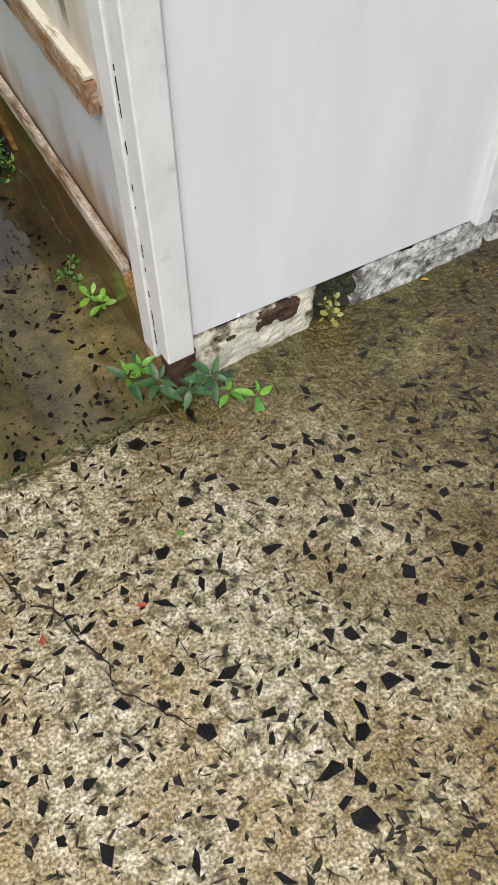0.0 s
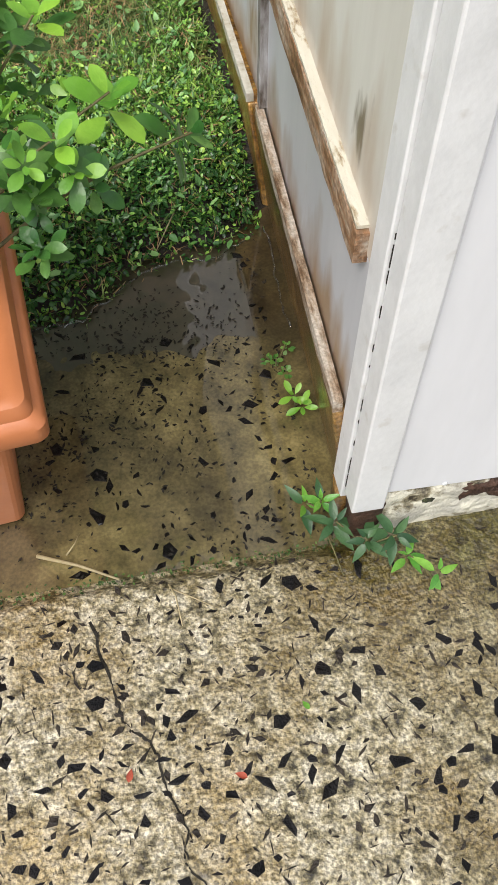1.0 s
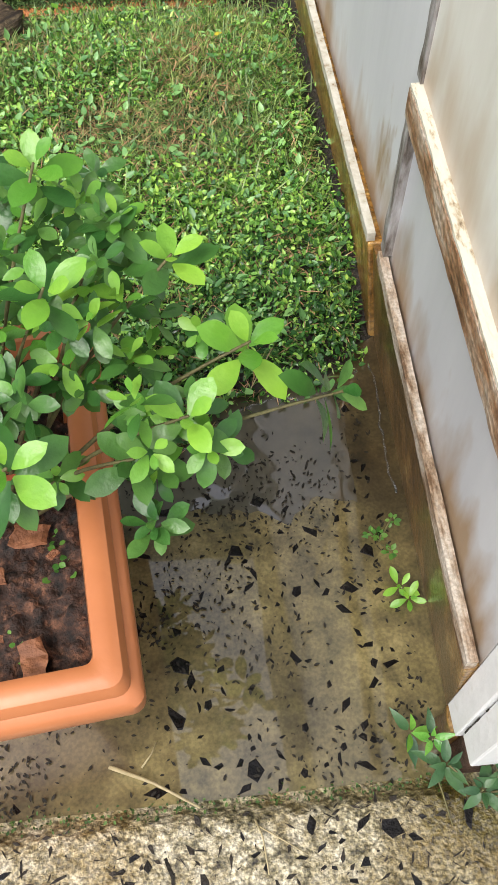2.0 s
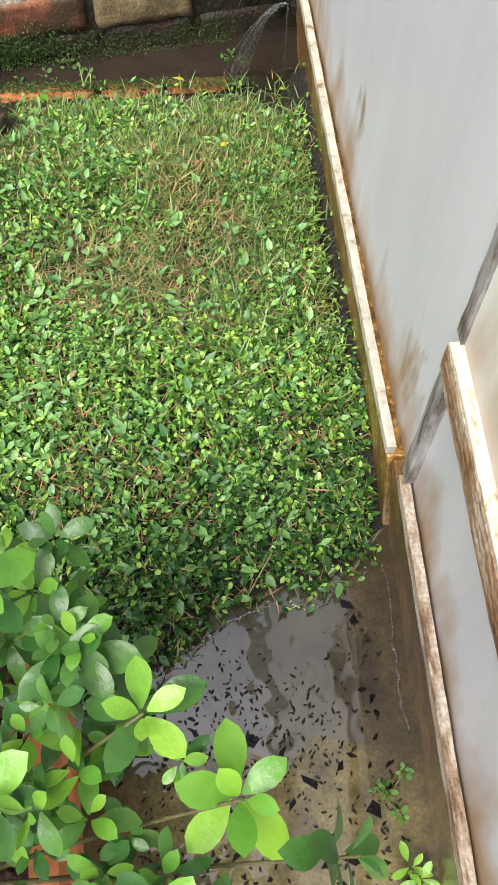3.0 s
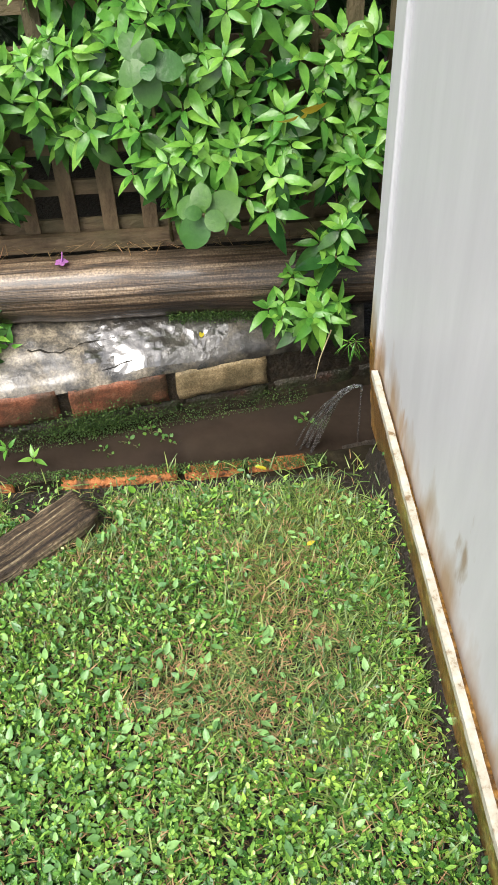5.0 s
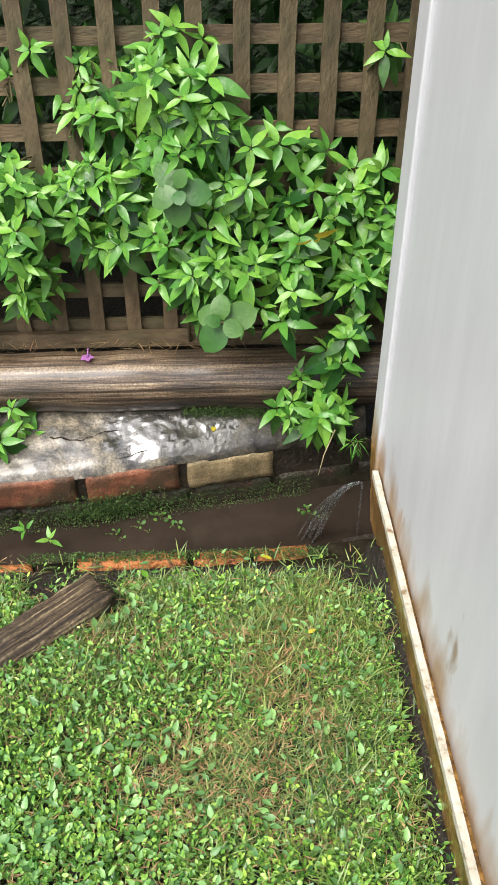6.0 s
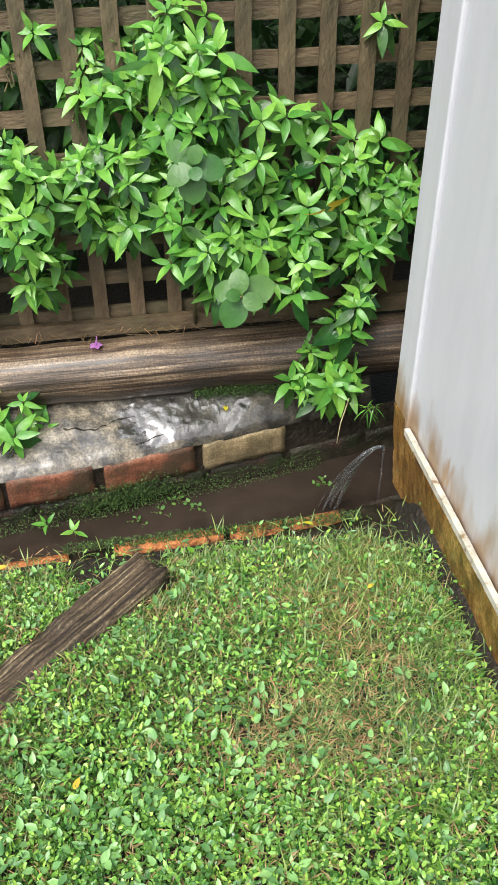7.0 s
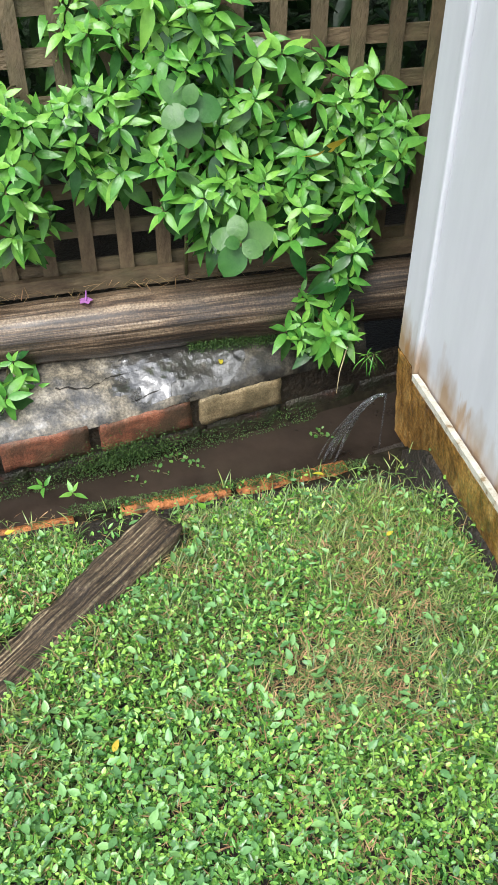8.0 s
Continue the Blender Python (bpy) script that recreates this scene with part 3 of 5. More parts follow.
for sx, sz in ((0.124, 0.100),):
    bolt = bmesh.new()
    bmesh.ops.create_uvsphere(bolt, u_segments=10, v_segments=6, radius=0.0042)
    bmesh.ops.transform(bolt, matrix=Matrix.Translation((sx, -0.002, sz + 0.012)) @ Matrix.Diagonal((1, 0.5, 1, 1)), verts=bolt.verts)
    part("screw_head", bolt, trim_mat, shed, "painted screw head", True)
part("corner_post", box(0.0, 0.044, -0.009, 0.0275, 0.082, 2.2, 0.0025), trim_mat, shed)
part("corner_board", box(-0.004, 0.02, 0.0295, 0.0685, 0.062, 2.2, 0.002), trim_mat, shed)
rs = random.Random(5)
for k in range(30):
    z = 0.095 + 0.45 * rs.random() ** 2.0
    y = 0.0252 + 0.0012 * rs.random()
    part("paint_chip", rough_box(-0.0007, 0.004, y, 0.0274, z, z + 0.003 + 0.014 * rs.random(), step=0.003, amount=0.0006, bevel=0.0003, freq=160, seed=k), crack_mat, shed, "black chip in the corner joint")
part("base_board", undercut(bowed(box(-0.0125, 0.05, 0.0695, 0.70, -0.05, 0.2065, 0.004))), rust_mat, shed, "rust brown stained base board")
part("base_board", undercut(bowed(box(-0.0125, 0.05, 0.703, 1.7645, -0.05, 0.2025, 0.004)), 0.033), rust_far_mat, shed, "rust brown stained base board")
part("ledge", bowed(rough_box(-0.0145, -0.001, 0.0695, 0.664, 0.207, 0.229, step=0.012, amount=0.0005, bevel=0.0008, freq=45)), flaky_mat, shed, "ledge with flaking white paint")
part("ledge", bowed(rough_box(-0.0145, -0.001, 0.708, 1.757, 0.203, 0.219, step=0.012, amount=0.0005, bevel=0.0008, freq=45)), ledge_mat, shed)
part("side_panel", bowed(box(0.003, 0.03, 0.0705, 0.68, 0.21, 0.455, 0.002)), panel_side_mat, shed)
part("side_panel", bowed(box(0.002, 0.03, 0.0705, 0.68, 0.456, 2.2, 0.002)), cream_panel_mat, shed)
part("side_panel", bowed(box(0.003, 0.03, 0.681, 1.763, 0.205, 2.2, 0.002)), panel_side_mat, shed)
part("rail", bowed(rough_box(-0.0125, 0.02, 0.083, 0.672, 0.447, 0.4865, step=0.012, amount=0.0007, bevel=0.001, freq=45, seed=2)), rail_mat, shed, "weathered rail with bare brown timber")
part("rail_top", bowed(rough_box(-0.0115, 0.02, 0.088, 0.670, 0.487, 0.4925, step=0.010, amount=0.0009, bevel=0.0008, freq=60, seed=3)), cream_mat, shed, "flaking cream paint on the rail")
part("stile", bowed(rough_box(-0.010, 0.02, 0.650, 0.672, 0.2295, 0.448, step=0.014, amount=0.0007, bevel=0.001, freq=45, seed=5)), grey_stile_mat, shed, "grey weathered stile")
part("stile", bowed(rough_box(-0.003, 0.02, 0.664, 0.684, 0.493, 2.2, step=0.02, amount=0.0004, bevel=0.001, freq=45, seed=9)), grey_stile_mat, shed)
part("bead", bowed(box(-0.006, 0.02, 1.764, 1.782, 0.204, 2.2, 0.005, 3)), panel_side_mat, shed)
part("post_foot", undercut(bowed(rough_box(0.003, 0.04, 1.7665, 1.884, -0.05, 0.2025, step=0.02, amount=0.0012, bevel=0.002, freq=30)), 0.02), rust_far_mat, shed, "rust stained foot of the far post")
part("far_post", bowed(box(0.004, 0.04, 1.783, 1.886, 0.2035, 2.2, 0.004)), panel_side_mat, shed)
# Added dark block; the shadow below the corner post is in its colour.
part("corner_foot", rough_box(0.004, 0.05, -0.003, 0.034, -0.04, 0.0815, step=0.012, amount=0.003, bevel=0.003), bare_mat, shed, "dark block coloured as the shadow under the corner", True)
part("corner_foot", rough_box(-0.006, 0.045, 0.0345, 0.069, -0.04, 0.0615, step=0.012, amount=0.003, bevel=0.003), rust_mat, shed, "rust stained foot of the corner", True)
part("end_wall", box(0.03, 2.2, 1.88, 1.92, 0.0, 2.2, 0.003), panel_front_mat, shed)
part("inner_wall", box(0.052, 0.065, 0.092, 1.879, 0.0, 2.2, 0.002), panel_front_mat, shed)
part("right_wall", box(2.2, 2.24, 0.0, 1.92, 0.0, 2.2, 0.003), panel_front_mat, shed)
part("roof", box(-0.09, 2.35, -0.15, 2.05, 2.2, 2.24, 0.005), trim_mat, shed)

# ---- retaining wall, log, lattice ----
wall = tagged(part("retaining_wall", grid(spaced(-2.4, 0.5, 0.03), [0, 0.25, 0.5, 0.75, 1.0],
              lambda x, v: 0), wet_earth_mat, smooth=True), "low brick retaining edge with mossy wet courses", "wall", kind="structure")
me = wall.data
for v in me.vertices:
    x, k = v.co.x, v.co.y
    v.co = (x, brick_line(x) + 0.008 + 0.004 * noise.noise(Vector((x * 20, k * 5, 0))), -0.27 + 0.23 * k)
cap = part("mortar_cap", grid(spaced(-2.4, 0.05, 0.012), spaced(0, 1, 0.045), lambda x, v: 0), cap_mat, smooth=True)
for v in cap.data.vertices:
    x, k = v.co.x, v.co.y
    y0, y1 = brick_line(x) - 0.003, 2.27
    edge = -0.007 if k == 0 else 0
    z = -0.028 + 0.112 * k ** 0.75 + 0.008 * noise.noise(Vector((x * 9, k * 3, 2))) + 0.003 * noise.noise(Vector((x * 40, k * 14, 2)))
    v.co = (x, y0 + (y1 - y0) * k, z + edge)
tagged(cap, "cracked wet mortar cap sloping over old bricks", "wall", kind="structure")

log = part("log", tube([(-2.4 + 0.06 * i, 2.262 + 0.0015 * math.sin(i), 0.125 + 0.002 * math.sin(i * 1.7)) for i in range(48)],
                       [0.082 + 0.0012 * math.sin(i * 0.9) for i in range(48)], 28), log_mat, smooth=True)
tagged(log, "weathered treated pine log lying on the mortar cap", "log")


def lattice():
    t = thing("lattice_fence", "brown weathered timber lattice screen behind the log", "fence", (-0.5, 2.35, 0.2))
    up = None
    for k in range(-16, 16):
        x = -0.788 + 0.0975 * k
        if up is None:
            up = part("upright_slat", rough_box(0, 0.038, -0.006, 0.006, 0.2, 2.0, step=0.06, amount=0.0015, bevel=0.001, freq=9), lattice_mat, t)
            ob = up
        else:
            ob = new("upright_slat", up.data)
            ob.parent, ob.matrix_parent_inverse = t, up.matrix_parent_inverse
        ob.location = (x, 2.35, 0)
        ob.rotation_euler = (0, radians(random.uniform(-0.4, 0.4)), 0)
    cross = None
    for k in range(-7, 11):
        z = 0.938 + 0.1022 * k
        if cross is None:
            cross = part("cross_slat", rough_box(-2.4, 0.8, -0.005, 0.007, 0, 0.039, step=0.08, amount=0.0015, bevel=0.001, freq=9), lattice_cross_mat, t)
            ob = cross
        else:
            ob = new("cross_slat", cross.data)
            ob.parent, ob.matrix_parent_inverse = t, cross.matrix_parent_inverse
        ob.location = (0, 2.364, z)
    part("bottom_rail", rough_box(-2.4, 0.7, 2.322, 2.343, 0.192, 0.238, step=0.04, amount=0.002, bevel=0.002, freq=12), lattice_cross_mat, t)
    return t


lattice_cross_mat = surface("lattice_cross_timber", [(0.32, (0.07, 0.045, 0.025)), (0.6, (0.17, 0.12, 0.066)), (0.78, (0.25, 0.19, 0.11))], scale=14, detail=8, rough=0.65,
                            bump=0.4, bump_scale=60, stretch=(1, 2, 3), big=(0.075, 0.08, 0.035), big_scale=5, big_amount=0.5, random_value=0.15)
lattice()
behind_ground = part("bed_soil", grid(spaced(-2.6, 1.6, 0.1), spaced(2.2, 4.2, 0.1), lambda x, y: 0.16 + 0.02 * noise.noise(Vector((x * 4, y * 4, 0)))), soil_mat, smooth=True)
tagged(behind_ground, "shaded garden bed soil behind the lattice", "ground", kind="structure")
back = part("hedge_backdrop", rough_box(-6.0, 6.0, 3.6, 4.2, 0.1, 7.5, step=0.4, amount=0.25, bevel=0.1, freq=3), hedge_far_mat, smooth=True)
tagged(back, "tall dark hedge closing the yard behind the lattice", "backdrop", kind="structure")



# ---- bricks ----
bank_mat = surface("wet_bank_mud", [(0.3, (0.007, 0.006, 0.004)), (0.6, (0.022, 0.018, 0.010)), (0.75, (0.04, 0.04, 0.018))], scale=40, detail=9, rough=0.85, spec=0.12, bump=0.25, bump_scale=60)


def brick(name, x0, x1, face, z0, z1, deep, mat, owner, tilt=0.0, seed=0, label="", turn=None):
    length = x1 - x0
    ob = part(name, rough_box(0, length, 0, deep, 0, z1 - z0, step=0.02, amount=0.0028, bevel=0.004, freq=28, seed=seed), mat, owner, label, True)
    ob.matrix_basis = pose(x0, face, z0, 0, -tilt, math.degrees(turn if turn is not None else math.atan(BRICK_SLOPE if x0 > -0.71 else 0.10)))
    return ob


for k, (x0, x1, dz, tilt, m) in enumerate(((-1.42, -1.19, 0.008, 0, brick_mat), (-1.18, -0.965, 0.008, 0, brick_mat), (-0.955, -0.732, 0.006, 0, brick_mat),
                                           (-0.705, -0.456, 0.002, 0.5, brick_mat), (-0.440, -0.200, 0.0, 1.0, tan_brick_mat))):
    brick("brick", x0, x1, brick_line(x0) - 0.006, -0.128 + dz, -0.034 + dz, 0.1, m, wall, tilt, k * 3.1)
for k in range(7):
    x0 = -1.35 + 0.232 * k
    brick("brick", x0, x0 + 0.222, brick_line(x0) + 0.004, -0.225, -0.130, 0.1, dark_brick_mat, wall, 0, 20 + k * 2.3)

def bank_height(x, y):
    """Mud falling from the lawn's edge to the water, higher against the shed."""
    h = -0.045 - 1.1 * max(0, y - 1.795 - 0.05 * x)
    r = max(0, min(1, 1 + x / 0.16)) * max(0, min(1, (1.97 - y) / 0.2))
    return h + 0.02 * r + 0.010 * noise.noise(Vector((x * 25, y * 25, 0)))


edging = tagged(part("lawn_edging", grid(spaced(-1.9, 0.06, 0.014), spaced(1.70, 2.0, 0.012), bank_height), bank_mat, smooth=True),
                "half buried orange brick edging between lawn and drain", "edging", kind="structure")
wall_bank = part("wall_bank", grid(spaced(-1.9, 0.3, 0.016), spaced(0, 1, 0.1), lambda x, v: 0), bank_mat, wall, smooth=True)
for v in wall_bank.data.vertices:
    x, k = v.co.x, v.co.y
    v.co = (x, brick_line(x) + 0.02 - 0.036 * k, -0.150 - 0.045 * k ** 0.8 + 0.005 * noise.noise(Vector((x * 12, k * 2, 4))) * (0.3 + k))
for k, (x0, x1, dy, dz) in enumerate(((-1.48, -1.26, 0, 0), (-1.24, -1.01, 0, 0), (-1.0, -0.785, -0.002, 0), (-0.685, -0.43, 0.0, 0.003), (-0.415, -0.285, 0.0, -0.004), (-0.275, -0.145, 0.002, -0.006))):
    brick("brick", x0, x1, 1.749 + 0.057 * (x0 + 0.15) + dy, -0.18, -0.026 + dz, 0.036, orange_mat, edging, 0, 40 + k * 1.7, turn=0.057)

# ---- plank ----
plank = part("timber_offcut", rough_box(-0.50, 0.50, -0.046, 0.046, -0.028, 0.028, step=0.016, amount=0.005, bevel=0.006, freq=18), plank_mat, smooth=True)
for v in plank.data.vertices:
    g = noise.noise(Vector((v.co.x * 2.5, v.co.y * 130, v.co.z * 90)))
    v.co.z += 0.006 * g
    v.co.x += 0.02 * noise.noise(Vector((v.co.y * 60, v.co.z * 60, 3))) if abs(v.co.x) > 0.47 else 0
plank.matrix_world = pose(-0.968, 1.246, 0.046, 0, -1.5, 41.7)
tagged(plank, "split grey weathered timber offcut lying in the lawn", "plank")


# ---- planter ----
def planter():
    """A long tub with a rolled rim; local x to the side, y to the back, corner of the rim at the origin."""
    t = thing("planter", "orange terracotta coloured plastic planter box with stepped rim", "planter", (-0.348, 0.04, -0.012))
    w, d = 0.36, 0.472
    m = pose(-0.348, 0.04, -0.012, 0, 0, 5.7)

    def loop(bm, inset, z, r=0.012, n=4):
        vs = []
        for cx, cy, a0 in ((-inset - r, inset + r, -90), (-inset - r, d - inset - r, 0), (-w + inset + r, d - inset - r, 90), (-w + inset + r, inset + r, 180)):
            for k in range(n + 1):
                a = radians(a0 + 90 * k / n)
                vs.append(bm.verts.new((cx + r * math.cos(a), cy + r * math.sin(a), z)))
        return vs

    def skin(profile, close=False):
        bm = bmesh.new()
        loops = [loop(bm, i, z, r) for i, z, r in profile]
        for a, b in zip(loops, loops[1:]):
            for k in range(len(a)):
                bm.faces.new((a[k], a[(k + 1) % len(a)], b[(k + 1) % len(a)], b[k]))
        if close:
            bm.faces.new(loops[0][::-1])
        bm.transform(m)
        return bm

    part("body", skin([(0.085, 0.0, 0.012), (0.082, 0.004, 0.014), (0.045, 0.297, 0.014), (0.05, 0.30, 0.012), (0.06, 0.25, 0.012)], True), terracotta_mat, t, smooth=False)
    part("rim", skin([(0.046, 0.288, 0.014), (0.012, 0.288, 0.014), (0.003, 0.291, 0.014), (0.0, 0.297, 0.014), (0.0, 0.318, 0.014), (0.004, 0.325, 0.014), (0.010, 0.329, 0.014),
                      (0.011, 0.337, 0.014), (0.015, 0.346, 0.014), (0.022, 0.350, 0.014), (0.034, 0.350, 0.012), (0.040, 0.346, 0.01), (0.042, 0.338, 0.01), (0.046, 0.25, 0.01)]),
         terracotta_mat, t, smooth=True).data.set_sharp_from_angle(angle=radians(32))
    bm = grid(spaced(-w + 0.042, -0.042, 0.005), spaced(0.042, d - 0.042, 0.005),
              lambda x, y: 0.305 + 0.016 * noise.noise(Vector((x * 30, y * 30, 0))) + 0.014 * noise.noise(Vector((x * 90, y * 90, 0))))
    bm.transform(m)
    part("soil", bm, potting_mat, t, "bark potting mix", True)
    return m


PLANTER = planter()


# ---- leaves ----
def leaf_mesh(name, length, width, mat, kind="lance", fold=0.25, curl=0.25, seg=7, twist=0.0):
    bm = bmesh.new()
    rows = []
    for i in range(seg + 1):
        t = i / seg
        if kind == "lance":
            w = math.sin(math.pi * t ** 0.8) ** 0.85 * (1 - 0.25 * t)
        elif kind == "spoon":
            w = (math.sin(math.pi * min(1, t ** 1.35)) ** 0.6) if 0 < t < 1 else 0
            w = max(w, 0.1 * (1 - t))
        else:
            w = math.sin(math.pi * t) ** 0.55
        w = max(w, 0.02) * width / 2
        x = length * t
        z = -curl * length * t * t
        tw = twist * t
        dz = fold * w
        rows.append((bm.verts.new((x, w * math.cos(tw), z + dz + w * math.sin(tw))), bm.verts.new((x, 0, z)), bm.verts.new((x, -w * math.cos(tw), z + dz - w * math.sin(tw)))))
    for a, b in zip(rows, rows[1:]):
        bm.faces.new((a[0], a[1], b[1], b[0]))
        bm.faces.new((a[1], a[2], b[2], b[1]))
    me = bpy.data.meshes.new(name)
    bm.to_mesh(me)
    bm.free()
    me.materials.append(mat)
    me.polygons.foreach_set("use_smooth", [True] * len(me.polygons))
    return me


def frame_from(d, up):
    x = Vector(d).normalized()
    y = Vector(up).cross(x)
    y = y.normalized() if y.length > 1e-4 else Vector((0, 1, 0))
    z = x.cross(y)
    return Matrix((x, y, z)).transposed().to_4x4()


def rosette(plant, place, axis, young, old, n=8, size=1.0, rng=random, tilt=(15, 75), into=None):
    """Leaves in a whorl round an axis: small upright ones in the middle, larger ones spread below."""
    axis = Vector(axis).normalized()
    side = axis.orthogonal().normalized()
    a = rng.uniform(0, 6.28)
    for i in range(n):
        k = i / max(1, n - 1)
        a += 2.4 + rng.uniform(-0.25, 0.25)
        lift = radians(tilt[1] + (tilt[0] - tilt[1]) * min(1, k * 1.15) + rng.uniform(-12, 12))
        out = Matrix.Rotation(a, 3, axis) @ side
        d = out * math.cos(lift) + axis * math.sin(lift)
        base = Vector(place) - axis * (0.022 * size * k) + out * 0.003
        scale = size * (0.55 + 0.5 * min(1, k * 1.6)) * rng.uniform(0.85, 1.1)
        pool = young if k < 0.7 + rng.uniform(-0.15, 0.15) else old
        me, m = rng.choice(pool), Matrix.Translation(base) @ frame_from(d, axis) @ Matrix.Rotation(rng.uniform(-0.35, 0.35), 4, "X") @ Matrix.Diagonal((scale, scale, scale, 1))
        if into is not None:
            into.append((me, m))
            continue
        ob = new("leaf", me)
        ob.parent = plant
        ob.matrix_parent_inverse = Matrix.Translation(-parent_place(plant))
        ob.matrix_basis = m


def stem_curve(a, b, sag=0.02, n=6, bend=(0, 0, 0)):
    a, b = Vector(a), Vector(b)
    return [a.lerp(b, i / n) + (Vector(bend) + Vector((0, 0, sag))) * math.sin(math.pi * i / n) for i in range(n + 1)]


# climbing shrub on the lattice
rc = random.Random(5)
cl_young = [leaf_mesh("leaf", 0.080, 0.031, ruellia_mat, "lance", 0.22, c, twist=w) for c, w in ((0.15, 0.1), (0.3, -0.2), (0.45, 0.2))]
cl_old = [leaf_mesh("leaf", 0.088, 0.036, ruellia_dark, "lance", 0.2, c, twist=w) for c, w in ((0.2, -0.1), (0.4, 0.25))]
cl_yellow = [leaf_mesh("leaf", 0.06, 0.022, yellow_mat, "lance", 0.25, 0.3)]
MASSES = [  # x, z, half width, half height, y of the front, rosettes, root x
    (-0.72, 0.89, 0.11, 0.07, 2.28, 8, -0.75), (-0.58, 0.82, 0.11, 0.11, 2.26, 17, -0.55), (-0.42, 0.79, 0.13, 0.20, 2.19, 27, -0.45), (-0.30, 0.72, 0.11, 0.13, 2.16, 13, -0.3),
    (-0.38, 0.52, 0.14, 0.17, 2.13, 26, -0.45), (-0.60, 0.62, 0.13, 0.12, 2.18, 20, -0.6), (-0.81, 0.56, 0.08, 0.22, 2.16, 22, -0.85), (-0.25, 0.44, 0.14, 0.14, 2.12, 20, -0.2),
    (-0.09, 0.58, 0.10, 0.17, 2.17, 17, -0.1), (0.0, 0.45, 0.08, 0.18, 2.2, 12, 0.0), (-0.11, 0.12, 0.12, 0.075, 2.07, 12, -0.05), (-0.03, 0.27, 0.05, 0.07, 2.12, 5, 0.0),
    (-0.94, 0.06, 0.11, 0.10, 2.07, 10, -1.05), (-1.05, 0.55, 0.16, 0.25, 2.17, 18, -1.0), (0.04, 0.93, 0.03, 0.03, 2.28, 2, 0.02), (0.07, 0.55, 0.07, 0.16, 2.2, 10, 0.05),
]
for mx_, mz_, hw, hh, fy, count, rootx in MASSES:
    shrub = thing("climbing_shrub", "bright green leafy shrub spilling through the timber lattice", "shrub", (rootx, 2.3, 0.2), group="leafy shrubs on the lattice")
    stems = 0
    for i in range(round(count * 1.55)):
        a, r = rc.uniform(0, 6.28), rc.random() ** 0.5
        x, z = mx_ + hw * r * math.cos(a), mz_ + hh * r * math.sin(a)
        y = fy + 0.10 * r * r + rc.uniform(-0.02, 0.07)
        if x > -0.03 and y < 2.0:
            continue
        axis = (rc.uniform(-0.5, 0.5), -0.75 + rc.uniform(-0.3, 0.3), 0.75 + rc.uniform(-0.3, 0.3))
        stem = part("stem", tube(stem_curve((x + rc.uniform(-0.03, 0.03), 2.34, z - rc.uniform(0.0, 0.06)), (x, y + 0.01, z - 0.01), 0.01, 4), [0.0022] * 5, 5), stem_mat, shrub, smooth=True)
        rosette(stem, (x, y, z), axis, cl_young, cl_old, rc.choice((7, 8, 9, 10)), rc.uniform(0.6, 1.1), rc, (-35, 45))
    if abs(mx_ + 0.09) < 0.001 and mz_ > 0.5:
        rosette(shrub, (-0.13, 2.10, 0.59), (0, -0.8, -0.5), cl_yellow, cl_yellow, 3, 0.9, rc, (0, 10))

# round-leaved plant among the climbers
rl = [leaf_mesh("leaf", 0.058, 0.05, m, "round", 0.12, c) for m, c in ((round_mat, 0.15), (round_mat, 0.3))]
for px, py, pz, n, size in ((-0.335, 2.05, 0.425, 6, 1.2), (-0.425, 2.14, 0.70, 6, 1.2)):
    plant = thing("round_leaf_plant", "plant with thick glossy round green leaves among the climbers", "plant", (px, 2.3, 0.2), group="round leaf plants")
    rosette(plant, (px, py, pz), (-0.1, -0.9, 0.5), rl, rl, n, size, rc, (0, 35))
    part("stem", tube(stem_curve((px, 2.32, 0.21), (px, py + 0.01, pz - 0.01), 0.02), [0.005] * 7, 6), stem_mat, plant, smooth=True)

# ---- azalea in the planter ----
ra = random.Random(11)
az_young = [leaf_mesh("leaf", 0.031, 0.0168, azalea_mat, "spoon", 0.14, c, twist=w) for c, w in ((0.05, 0.1), (0.18, -0.15), (0.3, 0.2))]
az_old = [leaf_mesh("leaf", 0.031, 0.0162, azalea_dark, "spoon", 0.2, c, twist=w) for c, w in ((0.1, -0.1), (0.35, 0.2))]
azalea = thing("azalea", "leafy green azalea bush with fresh light shoots in the planter", "shrub", (-0.52, 0.25, 0.29))
root = Vector((-0.52, 0.25, 0.30))
TIPS = [(-0.228, 0.275, 0.537), (-0.151, 0.237, 0.507), (-0.285, 0.198, 0.547), (-0.331, 0.179, 0.52), (-0.288, 0.322, 0.598), (-0.334, 0.367, 0.588), (-0.394, 0.401, 0.632),
        (-0.385, 0.275, 0.62), (-0.405, 0.12, 0.62)]
